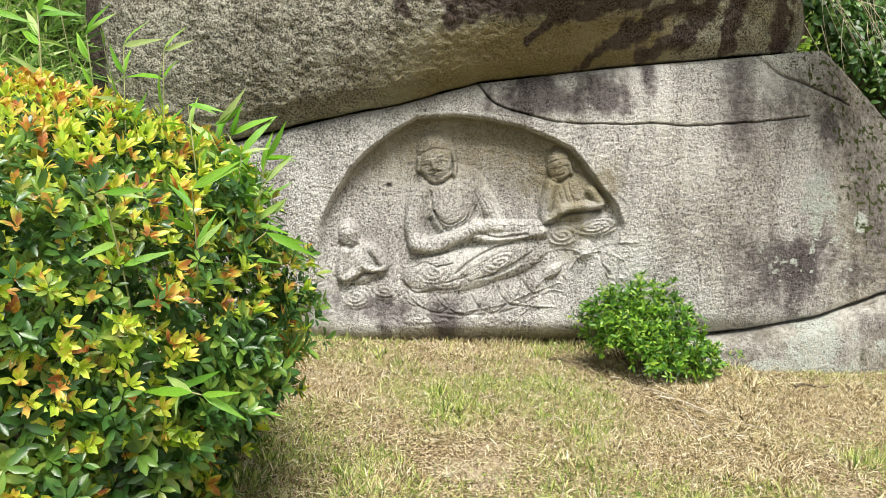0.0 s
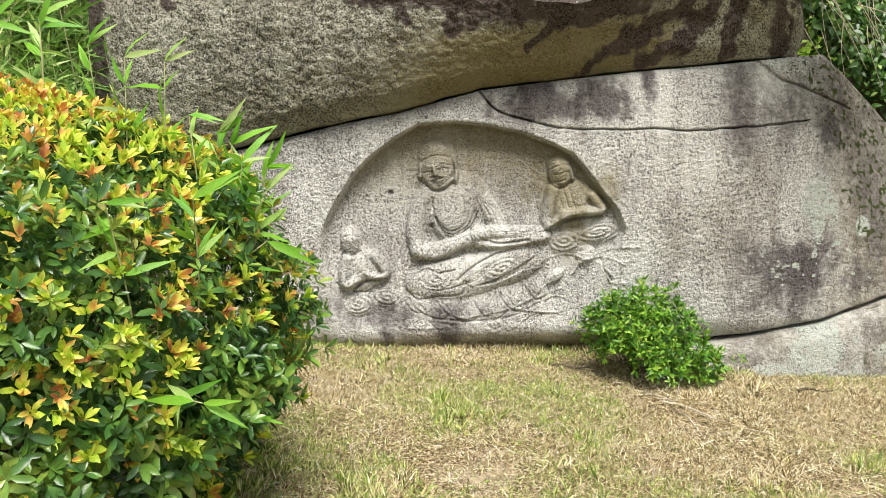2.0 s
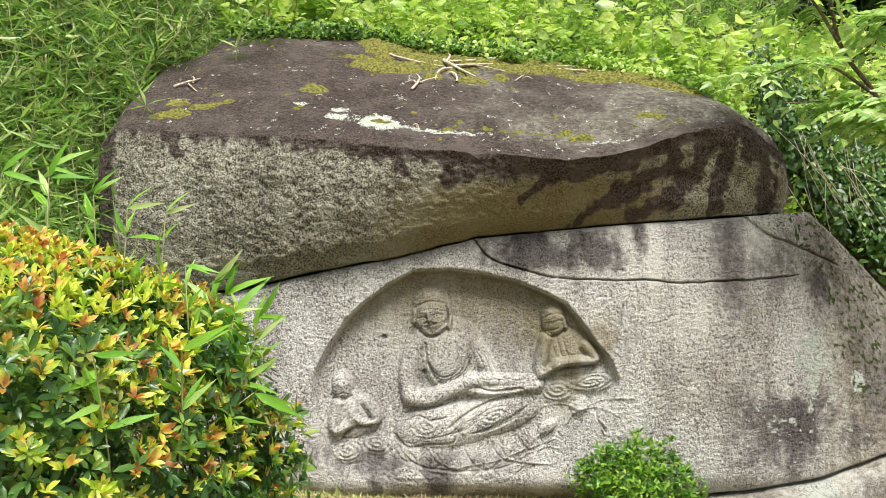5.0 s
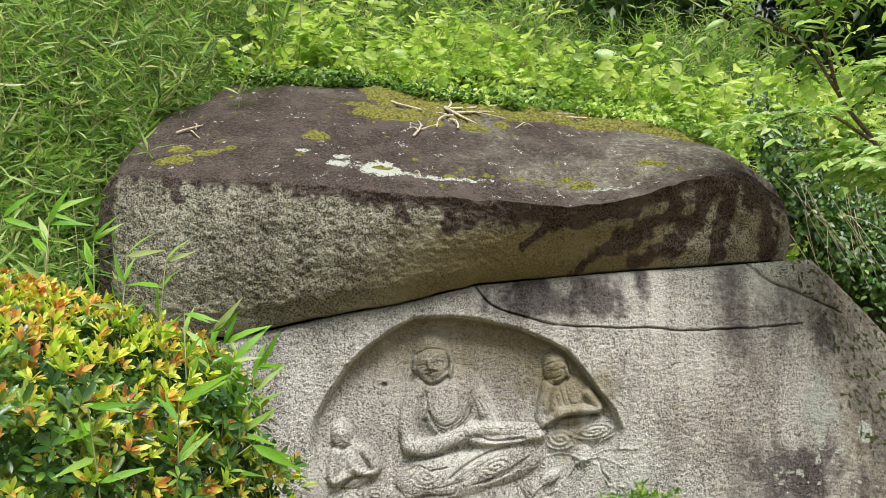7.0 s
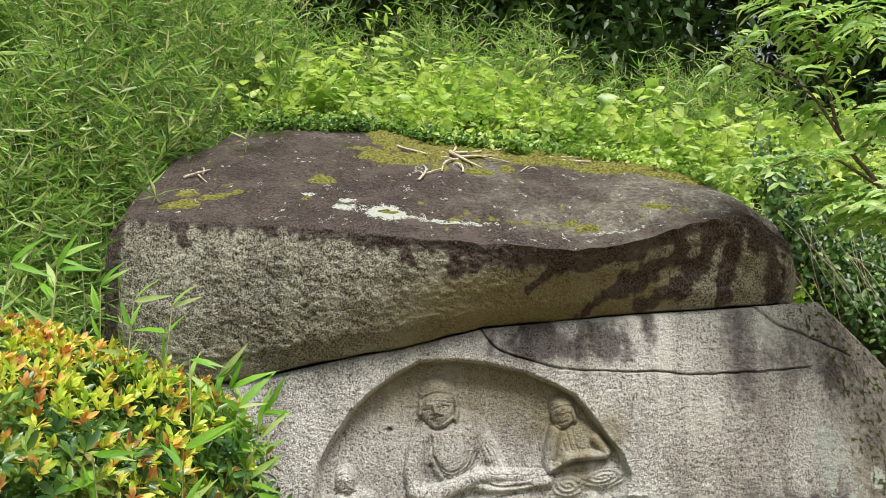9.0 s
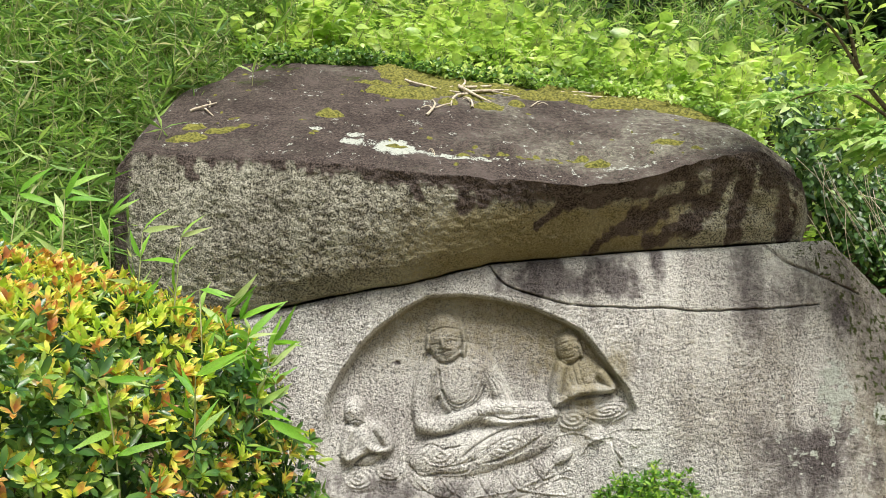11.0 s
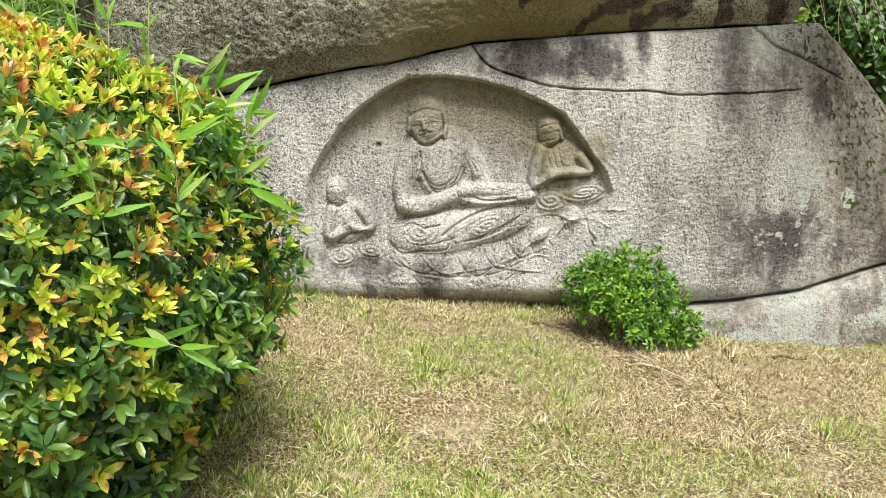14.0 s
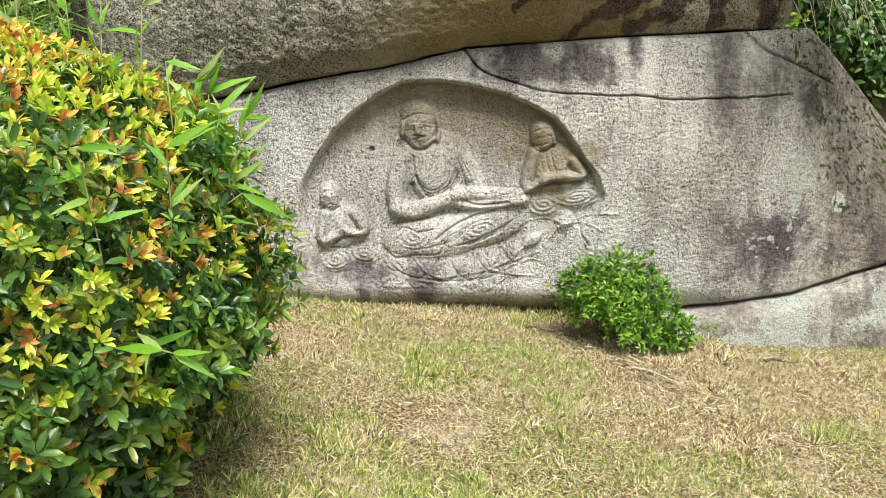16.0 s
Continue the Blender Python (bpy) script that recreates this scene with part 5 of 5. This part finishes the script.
# ---- sapling beside the rocks ----
def build_sapling():
    root = np.array([3.2, 5.3, float(ground_height(3.2, 5.3)) - 0.05])
    base = base_of("ash_sapling", "young tree with bright green feathery compound leaves", "tree", tuple(root))
    trunk = curve([root, (3.05, 4.95, 1.9), (2.75, 4.7, 2.42), (2.58, 4.6, 2.7), (2.39, 4.6, 2.98), (2.32, 4.6, 3.37), (2.26, 4.6, 3.85)], 5)
    attach("trunk", fill_mesh("trunk", *tube(trunk, np.linspace(0.022, 0.007, len(trunk)), 8), bark), base, world=True)
    limbs = [[(2.39, 4.6, 2.98), (2.15, 4.55, 3.3), (1.72, 4.5, 3.5)], [(2.33, 4.6, 3.3), (2.2, 4.5, 3.6), (1.9, 4.45, 3.75)], [(2.58, 4.6, 2.7), (2.2, 4.5, 2.86), (1.78, 4.45, 2.74)],
             [(2.75, 4.7, 2.4), (2.4, 4.55, 2.62), (1.95, 4.4, 2.6)], [(2.7, 4.65, 2.5), (2.5, 4.4, 2.6), (2.25, 4.3, 2.5)], [(2.45, 4.6, 2.9), (2.6, 4.4, 3.05), (2.55, 4.3, 3.1)],
             [(2.32, 4.6, 3.4), (2.45, 4.45, 3.6), (2.5, 4.35, 3.7)], [(2.28, 4.6, 3.7), (2.1, 4.5, 3.9), (1.85, 4.45, 4.0)], [(2.8, 4.75, 2.3), (2.75, 4.5, 2.5), (2.6, 4.35, 2.55)]]
    rachis, way, at, size = [], [], [], []
    for limb in limbs:
        line = curve(limb, 6)
        attach("limb", fill_mesh("limb", *tube(line, np.linspace(0.011, 0.003, len(line)), 6), bark), base, world=True)
        for k in range(17):
            start = line[int(rng.uniform(0.3, 1.0) * (len(line) - 1))] + rng.normal(0, 0.02, 3)
            out = unit(np.array([rng.normal(-0.3, 0.8), rng.normal(-0.2, 0.7), rng.uniform(-0.35, 0.35)]))
            far = rng.uniform(0.17, 0.3)
            end = start + out * far + np.array([0, 0, -0.25 * far])
            spine = curve([start, start * 0.5 + end * 0.5 + np.array([0, 0, 0.03]), end], 3)
            rachis.append(spine)
            side = unit(np.cross(out, [0, 0, 1.0]))
            for q in range(1, 6):
                j = spine[min(len(spine) - 1, int(q / 5 * (len(spine) - 1)))]
                for sign in (-1, 1):
                    way.append(sign * side + 0.55 * out + np.array([0, 0, -0.25]) + rng.normal(0, 0.12, 3))
                    at.append(j)
                    size.append(rng.uniform(0.075, 0.12))
            way.append(out)
            at.append(end)
            size.append(0.075)
    attach("rachis", line_tubes(rachis, 0.0016, culm_skin, "rachis"), base, kind="stuff", world=True)
    way, at = np.array(way), np.array(at)
    attach("crown", leaf_mesh("crown", pointed, frames(way, np.array([0, -0.7, 0.8]) + rng.normal(0, 0.35, way.shape)), np.array(size), at, leaf_ash), base, kind="stuff", world=True)


build_sapling()


# ---- wood behind the bank ----
def build_wood():
    kinds = []
    for seed, (tall, wide) in enumerate(((7.0, 2.2), (6.0, 2.5))):
        g = np.random.default_rng(90 + seed)
        base = base_of("forest_tree", "leafy tree in the wood behind the bank, leaves coloured dark for shade", "tree", (0, 0, -50), "trees behind the bank")
        trunk = curve([(0, 0, -0.3), (0.1, 0.05, tall * 0.4), (-0.1, 0.1, tall * 0.85)], 6)
        attach("trunk", fill_mesh("trunk", *tube(trunk, np.linspace(0.16, 0.04, len(trunk)), 8), bark), base)
        at = []
        for k in range(9):
            z = tall * g.uniform(0.15, 0.8)
            ang = g.uniform(0, 6.3)
            tip = np.array([math.cos(ang) * wide * 0.7, math.sin(ang) * wide * 0.7, z + g.uniform(0.3, 1.2)])
            line = curve([(0, 0, z), tip * 0.5 + np.array([0, 0, z * 0.5 + 0.1]), tip], 4)
            attach("limb", fill_mesh("limb", *tube(line, np.linspace(0.05, 0.012, len(line)), 6), bark), base)
        clumps = np.stack([g.normal(0, wide * 0.5, 110), g.normal(0, wide * 0.5, 110), g.uniform(0.0, tall, 110)], -1)
        at = np.concatenate([c + g.normal(0, 0.36, (80, 3)) for c in clumps])
        way = g.normal(0, 1, at.shape) + np.array([0, 0, -0.4])
        attach("crown", leaf_mesh("crown", far_leaf(0.36), frames(way, np.array([0, 0, 1.0]) + g.normal(0, 0.4, at.shape)), g.uniform(0.16, 0.3, len(at)), at, leaf_wood_shaded), base, kind="stuff")
        kinds.append(base)
    plant_out(kinds, [(-6.5, 11, 1, 0), (-3.6, 11.5, 1, 0), (-1.2, 12, 1.05, 0), (1.0, 11.6, 1, 0), (3.0, 12.4, 1.1, 0), (7.1, 11.8, 1, 0), (7.8, 12.0, 1, 0), (-5.0, 14, 1.2, 0), (-2.2, 14.5, 1.2, 0),
                      (0.2, 14.5, 1.2, 0), (2.4, 15, 1.25, 0), (8.6, 15.5, 1.2, 0), (-8.5, 12.5, 1.1, 0), (4.0, 14.5, 1.1, 0), (-6.8, 15, 1.3, 0), (9.5, 13, 1.2, 0)])


build_wood()


# ---- lawn ----
def build_grass():
    n = 380000
    x, y = rng.uniform(-1.6, 3.6, n), rng.uniform(2.1, 5.25, n)
    foot = face_depth(x, np.full(n, 0.15)) - 0.03
    ok = y < foot
    x, y, foot = x[ok], y[ok], foot[ok]
    bare = fbm(x * 1.8, y * 1.8, 3.0, 3) + 0.35 * smooth(0.4, 0.0, np.abs((x - 1.35) + 0.75 * (y - 4.1)))
    tuft = 0.6 * fbm(x * 5, y * 5, 1.2, 3) + 0.4 * fbm(x * 17, y * 17, 7.2, 2)
    ok = rng.uniform(size=len(x)) < smooth(0.72, 0.42, bare) * (0.35 + 1.0 * smooth(0.4, 0.6, tuft)) + 0.24
    x, y, tuft, foot = x[ok], y[ok], tuft[ok], foot[ok]
    z = ground_height(x, y)
    lush = fbm(x * 1.4 + 8, y * 1.4, 5.0, 3) + 0.3 * np.exp(-(((x - 0.7) / 0.6) ** 2 + ((y - 3.3) / 0.55) ** 2)) + 0.2 * (tuft - 0.5)
    green = rng.uniform(size=len(x)) < 0.75 * smooth(0.36, 0.8, lush + 0.3 * (fbm(x * 7, y * 7, 6.6, 2) - 0.5))
    near_rock = smooth(0.25, 0.03, foot - y)
    size = rng.uniform(0.014, 0.042, len(x)) * (1 + 1.1 * near_rock + 1.1 * smooth(0.56, 0.7, tuft))
    way = np.stack([rng.normal(0, 0.7, len(x)), rng.normal(0, 0.7, len(x)), np.where(green, rng.uniform(0.5, 2.0, len(x)), rng.uniform(0.0, 1.3, len(x)) + near_rock)], -1)
    up = np.array([0, -0.6, 0.8]) + rng.normal(0, 0.5, way.shape)
    p = np.stack([x, y, z], -1)
    shape = blade_shape(0.085, 0.25)
    for flag, name, mat, label in ((green, "green_grass", grass_green, "short green grass in patches on the lawn"), (~green, "dry_grass", grass_dry, "short dry straw-coloured grass stubble")):
        me = leaf_mesh(name, shape, frames(way[flag], up[flag]), size[flag], p[flag], mat)
        tagged(new(name, me), label, "grass", kind="stuff")
    # Thinner growth over the rest of the lawn.
    m = 150000
    x, y = rng.uniform(-5.5, 6.0, m), rng.uniform(-2.5, 4.6, m)
    ok = ~((x > -1.6) & (x < 3.6) & (y > 2.1)) & ~((x < -2.2) & (y > 3.9)) & (rng.uniform(size=m) < smooth(-2.5, 0.5, y) * smooth(-5.5, -3.5, x) * smooth(6.0, 4.2, x))
    x, y = x[ok], y[ok]
    p = np.stack([x, y, ground_height(x, y)], -1)
    green = rng.uniform(size=len(x)) < 0.9 * smooth(0.32, 0.78, fbm(x * 1.4 + 8, y * 1.4, 5.0, 3))
    way = np.stack([rng.normal(0, 0.8, len(x)), rng.normal(0, 0.8, len(x)), rng.uniform(0.1, 1.2, len(x))], -1)
    for flag, name, mat in ((green, "green_grass", grass_green), (~green, "dry_grass", grass_dry)):
        me = leaf_mesh(name, blade_shape(0.13, 0.25), frames(way[flag], np.array([0, -0.4, 0.9]) + rng.normal(0, 0.5, way[flag].shape)), rng.uniform(0.03, 0.07, flag.sum()), p[flag], mat)
        tagged(new(name, me), "thin short grass over the open lawn", "grass", kind="stuff")
    # Loose straw.
    m = 36000
    x, y = rng.uniform(-1.5, 3.5, m), rng.uniform(2.1, 4.9, m)
    z = ground_height(x, y) + rng.uniform(0.008, 0.03, m)
    way = np.stack([rng.normal(size=m), rng.normal(size=m), rng.normal(0, 0.12, m)], -1)
    long = 0.018 + 0.09 * rng.uniform(0, 1, m) ** 2
    sizes = np.stack([rng.uniform(0.03, 0.075, m), long, long], -1)
    v, f = scattered(blade_shape(0.06, 0.05), frames(way, np.array([0, 0, 1.0]) + rng.normal(0, 0.2, (m, 3))), sizes, np.stack([x, y, z], -1))
    tagged(new("loose_straw", fill_mesh("loose_straw", v, f, grass_dry)), "loose dry straw scattered over the lawn", "straw", kind="stuff")


build_grass()


def stalk(x0, y0, x1, y1, r, name="dry_stalk", label="pale dry stalk lying on the lawn", mat=None):
    t = np.linspace(0, 1, 8)
    x, y = x0 + (x1 - x0) * t, y0 + (y1 - y0) * t + 0.012 * np.sin(t * 5)
    z = ground_height(x, y) + r + 0.012 + 0.008 * np.sin(t * 7)
    me = fill_mesh(name, *tube(np.stack([x, y, z], -1), r * (1 - 0.4 * t), 6), mat or dry_wood)
    tagged(new(name, me), label, "stalk", "stalks on the lawn")


stalk(1.18, 4.3, 1.62, 3.95, 0.006)
stalk(1.12, 4.42, 1.42, 4.1, 0.004)
stalk(1.25, 4.2, 1.3, 3.75, 0.004)
stalk(0.62, 4.78, 0.86, 4.8, 0.009, "dead_branch", "dark dead branch lying at the foot of the boulder", bark)
stalk(2.05, 4.55, 2.3, 4.6, 0.008, "dead_branch", "dark dead branch lying at the foot of the boulder", bark)
for n in range(70):
    x, y, a, far = rng.uniform(-0.9, 3.0), rng.uniform(2.4, 4.7), rng.uniform(0, 6.3), rng.uniform(0.04, 0.14)
    stalk(x, y, x + far * math.cos(a), y + far * math.sin(a), rng.uniform(0.0015, 0.003))


def upright_stubs():
    for n in range(26):
        x, y = rng.uniform(-0.6, 2.9), rng.uniform(2.8, 4.7)
        z = float(ground_height(x, y))
        line = np.array([(x, y, z - 0.01), (x + rng.normal(0, 0.006), y, z + 0.03), (x + rng.normal(0, 0.012), y, z + rng.uniform(0.05, 0.1))])
        tagged(new("stub", fill_mesh("stub", *tube(line, [0.003, 0.0026, 0.002], 6), dry_wood)), "short pale cut stalk standing in the lawn", "stalk", "cut stalks in the lawn")


upright_stubs()


def slab_stem(x, z0, lean, tall):
    """A thin dry stem standing against the low slab."""
    y = 4.82
    t = np.linspace(0, 1, 7)
    line = np.stack([x + lean * t + 0.02 * np.sin(t * 5), y + 0.04 * t, z0 + tall * t], -1)
    tagged(new("dry_stalk", fill_mesh("dry_stalk", *tube(line, 0.0025 * (1 - 0.5 * t), 5), dry_wood)), "thin dry stem standing before the low slab", "stalk", "dry stems at the slab")


for x, lean, tall in ((2.3, -0.1, 0.26), (2.38, -0.14, 0.3), (2.75, -0.06, 0.2), (2.6, 0.05, 0.18)):
    slab_stem(x, float(ground_height(x, 4.82)), lean, tall)


def lawn_weeds():
    """Small leafy weeds that stand out of the short turf."""
    kinds = [plant_kind("lawn_weed", "small fresh green weed growing in the dry lawn", "weed", "weeds in the lawn", weed_plant(h, l, 200 + n, c), far_leaf(w, 0.2, 0.25, 0.4), leaf_bright, culm_skin, 0.0012)
             for n, (h, l, c, w) in enumerate(((0.07, 0.028, 9, 0.6), (0.09, 0.035, 7, 0.4), (0.10, 0.07, 8, 0.08)))]
    spots = [(0.76, 3.46, 1.0, 0.0), (2.0, 3.95, 0.8, 0.0), (2.2, 3.98, 0.8, 0.0), (2.1, 3.75, 0.7, 0.0), (0.62, 4.25, 0.9, 0.0), (0.15, 4.72, 1.0, 0.0), (0.8, 4.62, 1.1, 0.0), (-0.2, 3.2, 0.9, 0.0), (-0.12, 2.95, 1.2, 0.0),
             (0.7, 3.4, 1.0, 0.0), (0.82, 3.5, 0.9, 0.0), (1.9, 4.5, 0.8, 0.0), (2.35, 4.35, 0.7, 0.0), (1.1, 3.3, 0.8, 0.0), (0.25, 3.05, 1.1, 0.0), (-0.5, 4.1, 0.7, 0.0), (0.35, 3.9, 0.7, 0.0), (1.75, 3.5, 0.8, 0.0)]
    spots += [(rng.uniform(-0.6, 2.8), rng.uniform(2.7, 4.75), rng.uniform(0.4, 0.9), 0.0) for n in range(44)]
    plant_out(kinds, spots)


lawn_weeds()


def build_straw_heap():
    """A trail of raked straw and dry twigs on the lawn beside the small shrub."""
    n = 150
    t = rng.uniform(0, 1, n)
    x, y = 1.16 + 0.36 * t + rng.normal(0, 0.07, n), 4.36 - 0.65 * t + rng.normal(0, 0.08, n)
    p = np.stack([x, y, ground_height(x, y) + rng.uniform(0.012, 0.045, n)], -1)
    way = np.stack([rng.normal(0.3, 0.8, n), rng.normal(-0.5, 0.8, n), rng.normal(0, 0.1, n)], -1)
    far = rng.uniform(0.05, 0.17, n)
    v, f = scattered(blade_shape(0.06, 0.05), frames(way, np.array([0, 0, 1.0]) + rng.normal(0, 0.3, (n, 3))), np.stack([rng.uniform(0.05, 0.1, n), far, far], -1), p)
    tagged(new("straw_trail", fill_mesh("straw_trail", v, f, grass_dry)), "trail of raked pale straw beside the small shrub", "straw", kind="stuff")


build_straw_heap()
